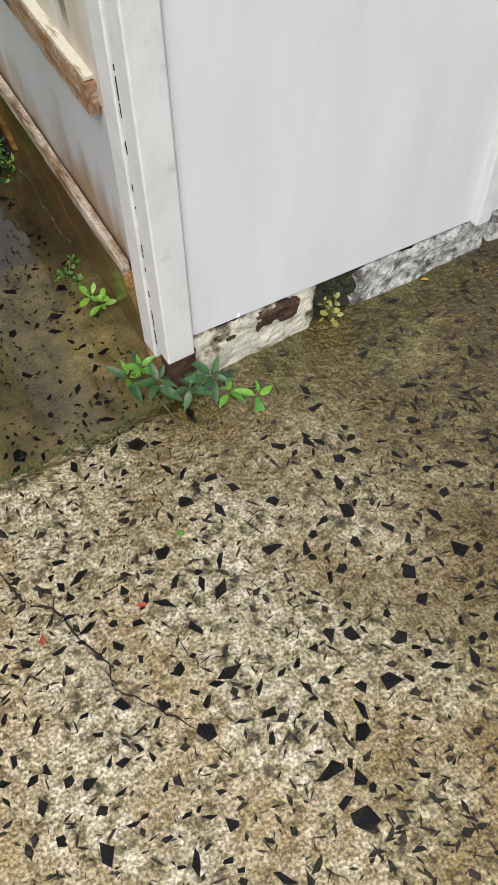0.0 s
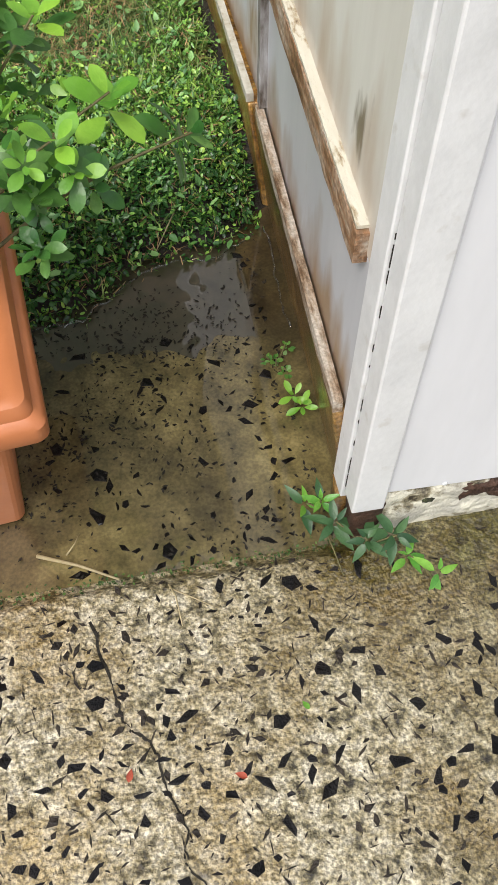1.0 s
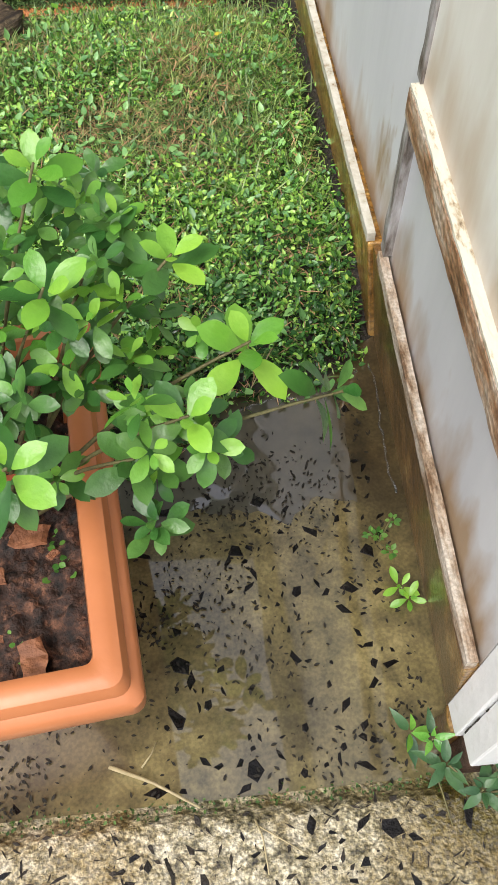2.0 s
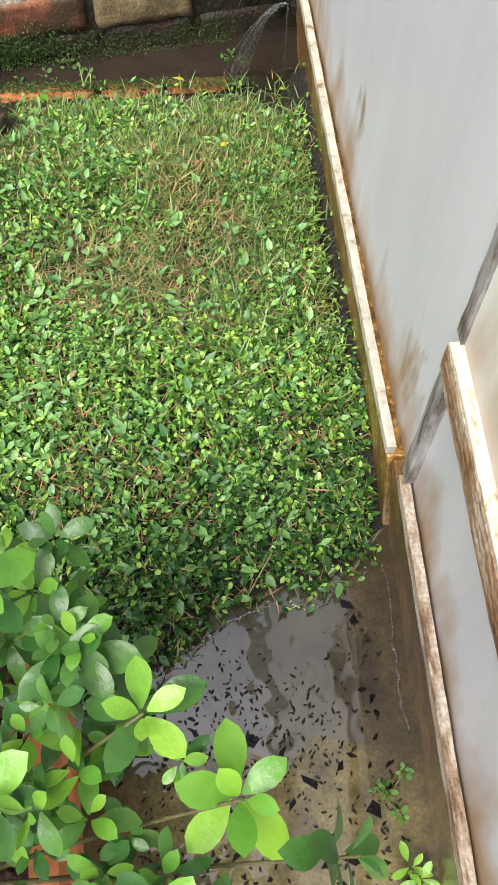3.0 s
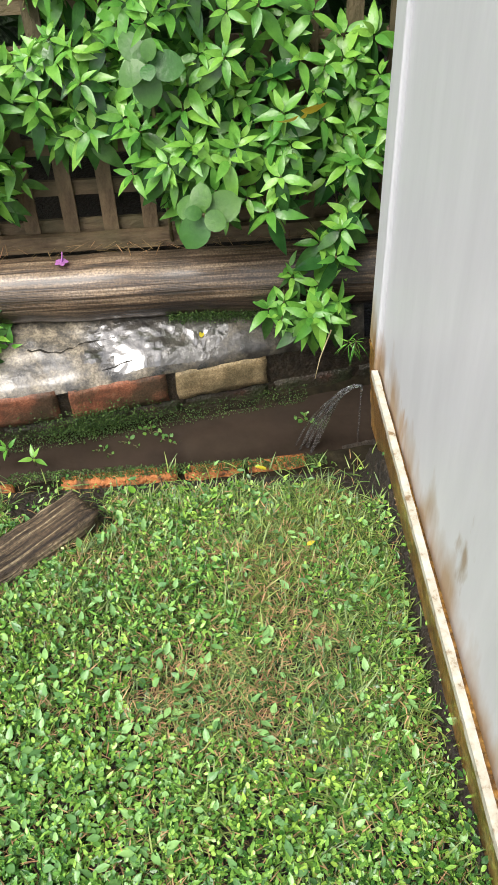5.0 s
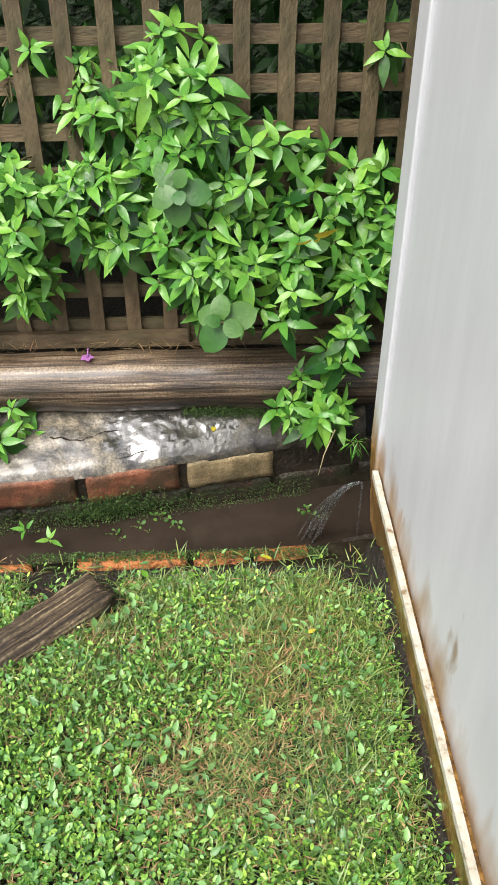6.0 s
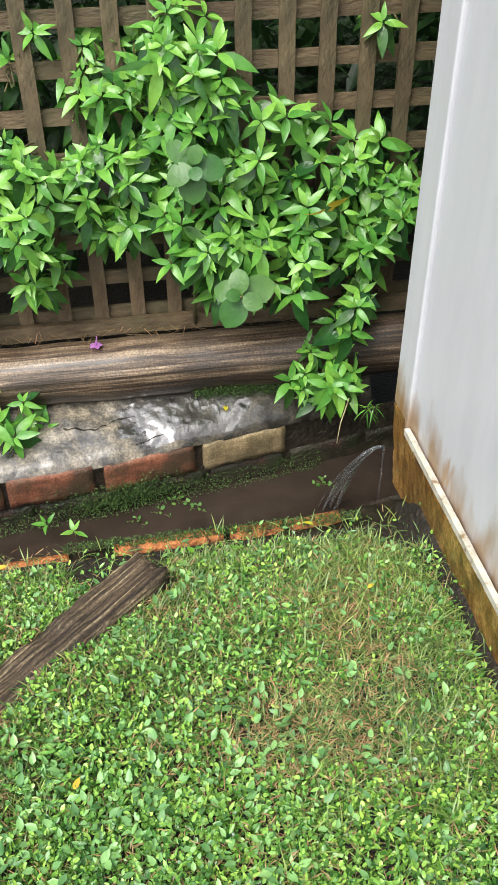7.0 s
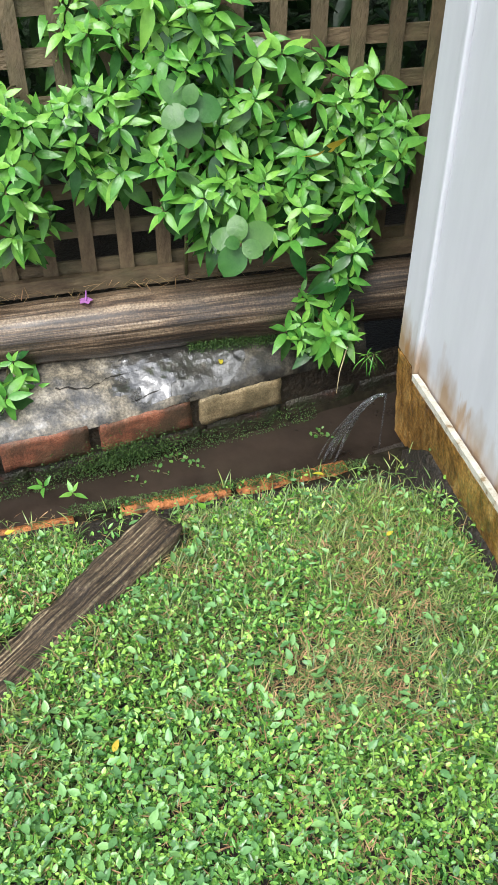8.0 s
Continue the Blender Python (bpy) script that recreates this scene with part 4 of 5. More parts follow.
for k, p in enumerate(TIPS):
    start = root.lerp(Vector(p), 0.15)
    start.z = 0.30
    branch = part("branch", tube(stem_curve(start, p, 0.03, 7), [0.0030 - 0.00025 * i for i in range(8)], 6), stem_mat, azalea, smooth=True)
    axis = Vector(p) - root
    axis = Vector((axis.x * 0.35, axis.y * 0.2 - 0.12, 0.5)) if k != 1 else Vector((0.5, -0.15, 0.25))
    rosette(branch, p, axis, az_young if k not in (1, 5, 3) else az_old, az_young if k == 0 else az_old, 10 if k == 1 else 8, 1.3 if k == 1 else 1.5 if k == 0 else 1.25, ra, (5, 55))
    if k > 1:
        for j in range(2):
            q = Vector(p) + Vector((ra.uniform(-0.05, 0.03), ra.uniform(-0.03, 0.05), ra.uniform(-0.09, -0.03)))
            rosette(branch, q, (ra.uniform(-0.4, 0.5), ra.uniform(-0.6, 0.2), 0.6), az_old, az_old, 7, ra.uniform(0.8, 1.0), ra, (0, 50))
for k in range(13):
    p = Vector((ra.uniform(-0.72, -0.36), ra.uniform(0.2, 0.50), ra.uniform(0.44, 0.61)))
    branch = part("branch", tube(stem_curve((p.x * 0.4 - 0.31, 0.26, 0.30), p, 0.02, 5), [0.0026, 0.0024, 0.0022, 0.002, 0.0018, 0.0016], 6), stem_mat, azalea, smooth=True)
    rosette(branch, p, (ra.uniform(-0.4, 0.4), ra.uniform(-0.5, 0.2), 0.8), ra.choice((az_young, az_old)), az_old, 8, ra.uniform(0.85, 1.05), ra, (0, 55))
inner = []
for k in range(150):
    p = Vector((ra.uniform(-0.66, -0.27), ra.uniform(0.17, 0.46), ra.uniform(0.45, 0.60)))
    if p.x > -0.32 and p.y > 0.36:
        continue
    rosette(None, p, (ra.uniform(-0.5, 0.5), ra.uniform(-0.6, 0.2), 0.8), az_young if ra.random() < 0.6 else az_old, az_old, 8, ra.uniform(0.7, 0.95), ra, (0, 55), inner)
bm = bmesh.new()
for me, m in inner:
    one = bmesh.new()
    one.from_mesh(me)
    one.transform(m)
    tmp = bpy.data.meshes.new("tmp")
    one.to_mesh(tmp)
    one.free()
    n0 = len(bm.faces)
    bm.from_mesh(tmp)
    bm.faces.ensure_lookup_table()
    for fc in bm.faces[n0:]:
        fc.material_index = 0 if me.materials[0] == azalea_mat else 1
    bpy.data.meshes.remove(tmp)
crown = part("inner_leaves", bm, azalea_crown, azalea, smooth=True)
crown.data.materials.append(azalea_crown_dark)
tagged(crown, kind="stuff")
wilt = leaf_mesh("spent_flower", 0.03, 0.014, rust_leaf_mat, "lance", 0.6, 0.5)
for k in range(4):
    ob = new("spent_flower", wilt)
    ob.parent, ob.matrix_parent_inverse = azalea, Matrix.Translation(-azalea.location)
    ob.matrix_basis = pose(-0.43, 0.125, 0.578, 20 * k, -20, 90 * k - 60) @ Matrix.Diagonal((0.8, 0.8, 0.8, 1))

# bark chips and seedlings on the planter's soil
chip = None
for k in range(46):
    x, y = (-0.095, 0.195) if k == 0 else (-0.10, 0.062) if k == 1 else (ra.uniform(-0.31, -0.06), ra.uniform(0.06, 0.42))
    s = 1.1 if k < 2 else ra.uniform(0.2, 0.6)
    ob = part("bark_chip", rough_box(-0.02, 0.02, -0.013, 0.013, -0.004, 0.004, 0.008, 0.008, 0.003, 45, seed=k), bark_mat, smooth=False)
    ob.matrix_world = PLANTER @ pose(x, y, 0.314 + 0.004 * s, ra.uniform(-20, 20), ra.uniform(-20, 20), ra.uniform(0, 360)) @ Matrix.Diagonal((s, s, s, 1))
    tagged(ob, "reddish brown bark chip on the potting mix", "bark chip", group="bark chips in the planter")
seed_leaf = [leaf_mesh("leaf", 0.009, 0.008, clover_single, "round", 0.1, 0.1, 4)]
for k in range(14):
    x, y = ra.uniform(-0.18, -0.055), ra.uniform(0.06, 0.26)
    p = PLANTER @ Vector((x, y, 0.318))
    t = thing("seedling", "tiny round-leaved green seedling in the potting mix", "seedling", p - Vector((0, 0, 0.008)), group="seedlings in the planter")
    for j in range(ra.choice((2, 3))):
        q = p + Vector((ra.uniform(-0.008, 0.008), ra.uniform(-0.008, 0.008), ra.uniform(0, 0.006)))
        rosette(t, q, (ra.uniform(-0.3, 0.3), ra.uniform(-0.3, 0.3), 1), seed_leaf, seed_leaf, 4, ra.uniform(0.8, 1.2), ra, (5, 30))


# ---- weeds at the shed's foot and in the drain ----
def weed(places, label, young, old, size, n=7, tilt=(0, 50), category="weed", group=""):
    p0 = Vector(places[0])
    t = thing("weed", label, category, (p0.x, p0.y, p0.z - 0.02), group=group)
    for p in places:
        axis = Vector((ra.uniform(-0.3, 0.3), ra.uniform(-0.5, 0.0), 0.8))
        rosette(t, p, axis, young, old, n, size * ra.uniform(0.85, 1.1), ra, tilt)
        part("stem", tube(stem_curve(p0 - Vector((0, 0, 0.03)), p, 0.005, 4), [0.0014] * 5, 5), stem_mat, t, smooth=True)
    return t


wd_y = [leaf_mesh("leaf", 0.05, 0.02, ruellia_mat, "lance", 0.25, c) for c in (0.1, 0.3)]
wd_o = [leaf_mesh("leaf", 0.05, 0.021, weed_dark, "lance", 0.25, c) for c in (0.2, 0.4)]
weed([(0.02, -0.03, 0.045), (-0.015, 0.0, 0.05), (0.06, -0.035, 0.05)], "broad-leaved green seedling growing at the shed corner", wd_o, wd_o, 0.8, 8, (-5, 50), group="weeds at the shed")
weed([(0.107, -0.088, 0.03), (0.075, -0.055, 0.025)], "small green seedling sprawling on the paving", wd_y, wd_y, 0.72, 5, (-5, 30), group="weeds at the shed")
weed([(-0.03, 0.03, 0.06), (-0.045, 0.045, 0.03)], "upright green seedling beside the shed corner", wd_y, wd_o, 0.7, 6, (10, 60), group="weeds at the shed")
sm = [leaf_mesh("leaf", 0.028, 0.012, azalea_single, "spoon", 0.2, 0.2)]
tiny = [leaf_mesh("leaf", 0.011, 0.007, clover_single, "round", 0.1, 0.1, 4)]
weed([(-0.018, 0.238, 0.02), (-0.012, 0.225, 0.012)], "bright green weed at the foot of the shed wall", sm, sm, 0.9, 6, (10, 50), group="weeds at the shed")
weed([(-0.03, 0.325, 0.005), (-0.02, 0.30, 0.005), (-0.045, 0.335, 0.0), (-0.01, 0.35, 0.006)], "small-leaved weed at the foot of the shed wall", tiny, tiny, 1.0, 9, (0, 60), group="weeds at the shed")
pale_weed = [leaf_mesh("leaf", 0.014, 0.009, pale_weed_mat, "round", 0.1, 0.1, 4)]
weed([(0.295, -0.002, 0.03), (0.31, 0.004, 0.04), (0.305, -0.008, 0.015), (0.285, 0.004, 0.045)], "pale yellowish weed growing from the broken plinth", pale_weed, pale_weed, 1.1, 6, (0, 50), group="weeds at the shed")
for p in ((-0.515, 2.055, -0.165), (-0.571, 2.02, -0.175), (-0.635, 1.995, -0.175), (-0.115, 2.06, -0.165), (-0.47, 2.02, -0.175)):
    weed([p, (p[0] + 0.02, p[1] - 0.02, p[2] - 0.012), (p[0] - 0.02, p[1], p[2] - 0.01)], "small clover weed standing in the drain water", tiny, tiny, 1.5, 6, (0, 40), group="weeds in the drain")
for p in ((-0.865, 1.965, -0.13), (-0.792, 1.925, -0.13)):
    weed([p], "broad green leaves lying in the drain", wd_y, wd_y, 0.8, 5, (20, 60), group="weeds in the drain")
blade = [leaf_mesh("leaf", 0.11, 0.007, ruellia_mat, "lance", 0.3, c, 9) for c in (0.4, 0.7)]
weed([(-0.005, 2.01, 0.10), (-0.02, 2.02, 0.09)], "tuft of arching grass beside the shed corner", blade, blade, 0.5, 10, (-45, 15), "grass tuft")


# ---- lawn ----
def scatter(name, n, mat, shape, place, seed, size=(0.7, 1.3), tilt=0.5, upright=False):
    """Many small leaves in one mesh: shape is a list of (along, across, up) rings for one leaf, place gives x, y, z or nothing."""
    rng = np.random.default_rng(seed)
    pts = []
    while len(pts) < n:
        p = place(rng)
        if p is not None:
            pts.append(p)
    pts = np.array(pts)
    yaw = rng.uniform(0, 2 * np.pi, n)
    s = rng.uniform(size[0], size[1], n)
    pit = rng.normal(1.05, 0.35, n) if upright else rng.normal(0.15, tilt, n)
    rol = rng.normal(0, tilt * 0.7, n)
    base = np.array(shape[0], float)
    faces = np.array(shape[1])
    cy, sy, cp, sp, cr, sr = np.cos(yaw), np.sin(yaw), np.cos(pit), np.sin(pit), np.cos(rol), np.sin(rol)
    x, y, z = (base[None, :, k] * s[:, None] for k in range(3))
    y, z = y * cr[:, None] - z * sr[:, None], y * sr[:, None] + z * cr[:, None]
    x, z = x * cp[:, None] - z * sp[:, None], x * sp[:, None] + z * cp[:, None]
    x, y = x * cy[:, None] - y * sy[:, None], x * sy[:, None] + y * cy[:, None]
    verts = np.stack([x + pts[:, 0:1], y + pts[:, 1:2], z + pts[:, 2:3]], -1).reshape(-1, 3)
    k = base.shape[0]
    fs = (faces[None] + (np.arange(n) * k)[:, None, None]).reshape(-1, faces.shape[1])
    me = bpy.data.meshes.new(name)
    me.from_pydata(verts.tolist(), [], fs.tolist())
    me.materials.append(mat)
    me.polygons.foreach_set("use_smooth", [True] * len(me.polygons))
    return new(name, me)


def oval(length, width, lift=0.12, droop=0.12):
    v = []
    for t, w in ((0, 0.08), (0.3, 0.95), (0.65, 0.78), (1, 0.04)):
        z = -droop * length * t * t
        v += [(length * t, w * width / 2, z + lift * width), (length * t, 0, z), (length * t, -w * width / 2, z + lift * width)]
    f = []
    for i in range(3):
        a = 3 * i
        f += [(a, a + 1, a + 4, a + 3), (a + 1, a + 2, a + 5, a + 4)]
    return v, f


def disc(length, width):
    v = []
    for t, w in ((0, 0.15), (0.28, 0.85), (0.7, 0.95), (1, 0.4)):
        z = -0.1 * length * t * t
        v += [(length * t, w * width / 2, z + 0.1 * width), (length * t, 0, z), (length * t, -w * width / 2, z + 0.1 * width)]
    return v, [q for a in (0, 3, 6) for q in ((a, a + 1, a + 4, a + 3), (a + 1, a + 2, a + 5, a + 4))]


def strap(length, width, droop=0.5):
    v = []
    for t, w in ((0, 0.8), (0.35, 1.0), (0.7, 0.75), (1, 0.08)):
        z = -droop * length * t * t
        v += [(length * t, w * width / 2, z), (length * t, -w * width / 2, z)]
    return v, [(2 * i, 2 * i + 1, 2 * i + 3, 2 * i + 2) for i in range(3)]


AX, AY = math.cos(radians(41.5)), math.sin(radians(41.5))


def on_plank(x, y):
    u, w = (x + 0.955) * AX + (y - 1.262) * AY, -(x + 0.955) * AY + (y - 1.262) * AX
    return abs(u) < 0.51 and abs(w) < 0.046


def bare(x, y):
    """Bare damp soil between the plank's end and the edging, and a dry patch in the lawn."""
    return (x + 0.68) ** 2 / 0.11 ** 2 + (y - 1.65) ** 2 / 0.08 ** 2 < 1 or y > 1.665 + 0.02 * noise.noise(Vector((x * 12, 0, 0))) - 0.10 * max(0, min(1, (x + 0.12) / 0.1))


def grassy(x, y):
    g = noise.noise(Vector((x * 3.2, y * 3.2, 5))) * 0.5 + 0.3 * noise.noise(Vector((x * 9, y * 9, 2)))
    return g + 0.55 * max(0, min(1, (y - 0.95) / 0.35)) - 0.2 + 0.35 * max(0, min(1, (x + 0.3) / 0.2)) * max(0, min(1, (y - 0.8) / 0.2))


def lawn_place(kind):
    def place(rng):
        x, y = -1.46 * rng.random() ** 1.0 + 0.012, 0.45 + 1.29 * rng.random()
        e = lawn_edge(x) + 0.012 * noise.noise(Vector((x * 60, y * 60, 1)))
        if y < e or on_plank(x, y) or (bare(x, y) and rng.random() < 0.93):
            return None
        if y < e + 0.09 * rng.random():
            return None
        if x > 0.006 - 0.022 * max(0, min(1, (y - 0.7) / 0.5)) + 0.02 * noise.noise(Vector((y * 15, 3, 0))) and rng.random() < 0.88:
            return None
        g = grassy(x, y)
        d = math.exp(-(((x + 0.36) / 0.16) ** 2 + ((y - 1.14) / 0.10) ** 2)) + 0.6 * math.exp(-(((x + 0.27) / 0.12) ** 2 + ((y - 1.42) / 0.12) ** 2)) + 1.1 * max(0, noise.noise(Vector((x * 6, y * 6, 30))) - 0.08)
        front = math.exp(-((y - e - 0.05) / 0.2) ** 2)
        if kind == "shade" and rng.random() > front:
            return None
        if kind == "near" and (x > -0.42 + 0.1 * rng.normal() or y > 1.15 + 0.12 * rng.normal()):
            return None
        if kind in ("leaf", "big", "near") and noise.noise(Vector((x * 62, y * 62, 17))) < -0.26 + 0.1 * rng.random():
            return None
        if kind == "leaf" and rng.random() < 0.45 * front:
            return None
        if kind == "leaf" and rng.random() < 0.75 * max(0, min(1, g * 1.6)) + 0.75 * d:
            return None
        if kind == "blade" and rng.random() > max(0.06, min(1, 0.25 + g)):
            return None
        if kind == "dry" and rng.random() > min(1, d + 0.26):
            return None
        h = lawn_height(x, y)
        if x > -0.055 and y > 0.76:
            h = max(h, heap_height(x, y) - 0.004)
        deep = rng.random()
        up = {"leaf": 0.004 + 0.026 * deep, "big": 0.026, "near": 0.018 + 0.014 * deep, "shade": 0.006 + 0.024 * deep, "blade": 0.002, "dry": 0.010 + 0.016 * deep}[kind]
        bump = 0.008 * noise.noise(Vector((x * 14, y * 14, 9)))
        return x, y, h + up + bump
    return place


lawn_leaves = scatter("lawn_weeds", 46000, clover_mat, disc(0.0078, 0.0055), lawn_place("leaf"), 1, (0.4, 1.5), 0.8)
lawn_points = scatter("lawn_herbage", 34000, clover_mat, oval(0.0125, 0.0046), lawn_place("leaf"), 12, (0.45, 1.5), 0.9)
tagged(lawn_points, "small pointed weed leaves mixed into the lawn", "lawn", kind="stuff")
tagged(lawn_leaves, "low clover-like weeds covering the lawn", "lawn", kind="stuff")
lawn_big = scatter("lawn_herbs", 1700, herb_mat, oval(0.018, 0.0095), lawn_place("big"), 2, (0.6, 1.4), 0.5)
tagged(lawn_big, "larger leaved herbs among the lawn weeds", "lawn", kind="stuff")
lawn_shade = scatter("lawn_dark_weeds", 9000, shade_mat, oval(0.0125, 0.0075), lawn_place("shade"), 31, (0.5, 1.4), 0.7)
tagged(lawn_shade, "dull dark green weeds along the wet edge of the lawn", "lawn", kind="stuff")
lawn_near = scatter("lawn_broad_weeds", 3200, herb_mat, oval(0.016, 0.0095), lawn_place("near"), 32, (0.6, 1.45), 0.5)
tagged(lawn_near, "pale broad weed leaves mixed into the lawn", "lawn", kind="stuff")
lawn_blades = scatter("grass", 30000, blade_mat, strap(0.030, 0.0022, 0.6), lawn_place("blade"), 3, (0.5, 1.35), 0.5, True)
tagged(lawn_blades, "short green grass blades in the lawn", "grass", kind="stuff")
lawn_dry = scatter("dry_grass", 17000, dry_mat, strap(0.019, 0.0017, 0.3), lawn_place("dry"), 4, (0.5, 1.3), 0.5)


def tuft_place(rng):
    """Tufts of longer grass towards the shed and along the drain."""
    k = int(rng.random() * 46)
    cx, cy = (k * 0.618 % 1) * -0.42 - 0.04, 0.86 + (k * 0.755 % 1) * 0.78
    x, y = cx + 0.022 * rng.normal(), cy + 0.022 * rng.normal()
    if x > -0.02 or y > 1.68:
        return None
    return x, y, lawn_height(x, y) + 0.004


lawn_tufts = scatter("grass_tufts", 1700, blade_mat, strap(0.040, 0.0024, 0.8), tuft_place, 23, (0.5, 1.3), 0.7, True)
tagged(lawn_tufts, "tufts of longer arching grass in the lawn", "grass", kind="stuff")
tagged(lawn_dry, "dry straw coloured grass stalks in the lawn", "grass", kind="stuff")


def moss_place(rng):
    r = rng.random()
    if r < 0.22:
        x = rng.uniform(-1.1, -0.1)
        k = rng.random()
        return x, brick_line(x) + 0.012 - 0.045 * k, -0.146 - 0.040 * k ** 0.8
    if r < 0.5:
        x = -0.66 + 0.13 * rng.normal() * 0.6
        return x, brick_line(x) - 0.006 - 0.01 * rng.random(), -0.145 + 0.036 * rng.normal() * 0.7
    if r < 0.53:
        return rng.uniform(-0.6, 0.0), -0.008 + 0.006 * rng.normal(), -0.006 + 0.004 * rng.random()
    if r < 0.78:
        x = rng.uniform(-0.8, -0.1)
        return x, 1.735 + 0.03 * rng.random(), -0.022 + 0.004 * rng.random()
    x = rng.uniform(-0.45, -0.2)
    return x, 2.19 + 0.02 * rng.random(), 0.062 + 0.012 * rng.normal()


moss = scatter("moss", 12000, moss_mat, oval(0.0045, 0.003), moss_place, 6, (0.6, 1.4), 0.9)
tagged(moss, "dark green moss on the damp bricks", "moss", kind="stuff")

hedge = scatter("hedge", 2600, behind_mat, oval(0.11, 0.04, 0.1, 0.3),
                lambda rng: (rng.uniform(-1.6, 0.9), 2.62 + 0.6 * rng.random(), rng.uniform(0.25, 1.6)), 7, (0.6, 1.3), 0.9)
tagged(hedge, "dark green hedge leaves behind the lattice", "hedge", kind="stuff")


litter = scatter("dry_litter", 150, dry_mat, strap(0.045, 0.0016, 0.1),
                 lambda rng: (rng.uniform(-1.1, 0.0), 2.285 + 0.035 * rng.random(), 0.206 + 0.006 * rng.random()), 17, (0.3, 1.4), 0.15)
tagged(litter, "dry stalks and needles caught along the log and rail", "litter", kind="stuff")


def cap_point(x, k):
    y0, y1 = brick_line(x) - 0.003, 2.27
    z = -0.028 + 0.112 * k ** 0.75 + 0.008 * noise.noise(Vector((x * 9, k * 3, 2))) + 0.003 * noise.noise(Vector((x * 40, k * 14, 2)))
    return x, y0 + (y1 - y0) * k, z + 0.0022


# Dark ribbons on the cap, coloured as the shade down in its cracks.
for line in (((-0.80, 0.42), (-0.72, 0.36), (-0.66, 0.46), (-0.56, 0.48), (-0.50, 0.55)), ((-0.55, 0.5), (-0.52, 0.36), (-0.49, 0.28)), ((-0.62, 0.12), (-0.5, 0.22), (-0.42, 0.35))):
    verts, faces = [], []
    pts = []
    for (ax, ak), (bx, bk) in zip(line, line[1:]):
        pts += [(ax + (bx - ax) * i / 8, ak + (bk - ak) * i / 8) for i in range(8)]
    for i, (x, k) in enumerate(pts):
        w = 0.012 * max(0.15, 0.5 + 0.8 * noise.noise(Vector((i * 0.4, x * 9, 0))))
        k += 0.03 * noise.noise(Vector((i * 0.5, 7, x * 5)))
        verts += [cap_point(x, k - w), cap_point(x + 0.002, k + w)]
        if i:
            faces.append((2 * i - 2, 2 * i - 1, 2 * i + 1, 2 * i))
    me = bpy.data.meshes.new("crack_dirt")
    me.from_pydata(verts, [], faces)
    me.materials.append(crack_mat)
    new("crack_dirt", me).parent = cap

film = part("water_film", grid(spaced(-0.66, -0.30, 0.006), spaced(0.05, 0.95, 0.03), lambda x, v: 0), film_mat, cap, "shining film of rain water", True)
for v in film.data.vertices:
    x, k = v.co.x, v.co.y
    cut = 0.55 - ((x + 0.48) / 0.17) ** 2 - ((k - 0.42) / 0.42) ** 2 + 0.7 * noise.noise(Vector((x * 16, k * 4, 3))) + 0.35 * noise.noise(Vector((x * 50, k * 11, 6)))
    px, py, pz = cap_point(x, k)
    v.co = (px, py, pz + max(-0.006, min(0.0008, 0.004 * cut)) + 0.0006 * noise.noise(Vector((x * 90, k * 20, 1))))

# ---- stones set in the paving ----
rs = random.Random(21)


def stone_bm(size, seed, flat=0.5):
    """An angular chip of dark rock."""
    bm = bmesh.new()
    r = random.Random(seed)
    pts = []
    n = r.choice((4, 4, 5, 5, 6))
    st = r.uniform(0.28, 0.85)
    for k in range(n):
        a = 2 * math.pi * (k + r.uniform(-0.38, 0.38)) / n
        q = r.uniform(0.6, 1.3)
        pts.append((math.cos(a) * size * q, math.sin(a) * size * q * st))
    top = [bm.verts.new((x * 0.88, y * 0.88, size * flat * r.uniform(0.10, 0.26))) for x, y in pts]
    mid = [bm.verts.new((x, y, -0.001)) for x, y in pts]
    low = [bm.verts.new((x * 0.8, y * 0.8, -0.004)) for x, y in pts]
    for a, b in ((top, mid), (mid, low)):
        for k in range(n):
            bm.faces.new((b[k], b[(k + 1) % n], a[(k + 1) % n], a[k]))
    bm.faces.new(top)
    bm.faces.new(low[::-1])
    return bm


stone_kinds = []
for k in range(26):
    me = bpy.data.meshes.new("stone")
    bm = stone_bm(1.0, 100 + k)
    for v in bm.verts:
        if v.co.z < 0:
            v.co.z *= 60
    bm.to_mesh(me)
    bm.free()
    me.materials.append(stone_part_mat)
    stone_kinds.append(me)


def clear_of(x, y, r, taken):
    return all((x - a) ** 2 + (y - b) ** 2 > (0.72 * (r + c)) ** 2 for a, b, c in taken)


taken = []
tries = 0
while len(taken) < 300 and tries < 20000:
    tries += 1
    x, y = rs.uniform(-0.56, 0.36), rs.uniform(-0.66, -0.04)
    r = 0.0078 + 0.0105 * rs.random() ** 1.9
    if y > -0.17 and x > 0.0 and rs.random() < 0.7:
        continue
    if noise.noise(Vector((x * 9, y * 9, 12))) < rs.uniform(-0.45, 0.3):
        continue
    if not clear_of(x, y, r * 0.9, taken):
        continue
    taken.append((x, y, r))
for x, y, r in taken:
    ob = new("stone", rs.choice(stone_kinds))
    ob.parent = slab
    ob.matrix_basis = pose(x, y, slab_height(x, y) - 0.0002, rs.uniform(-5, 5), rs.uniform(-5, 5), rs.uniform(0, 360)) @ Matrix.Diagonal((r, r, r * 0.8, 1))

verts, faces = [], []
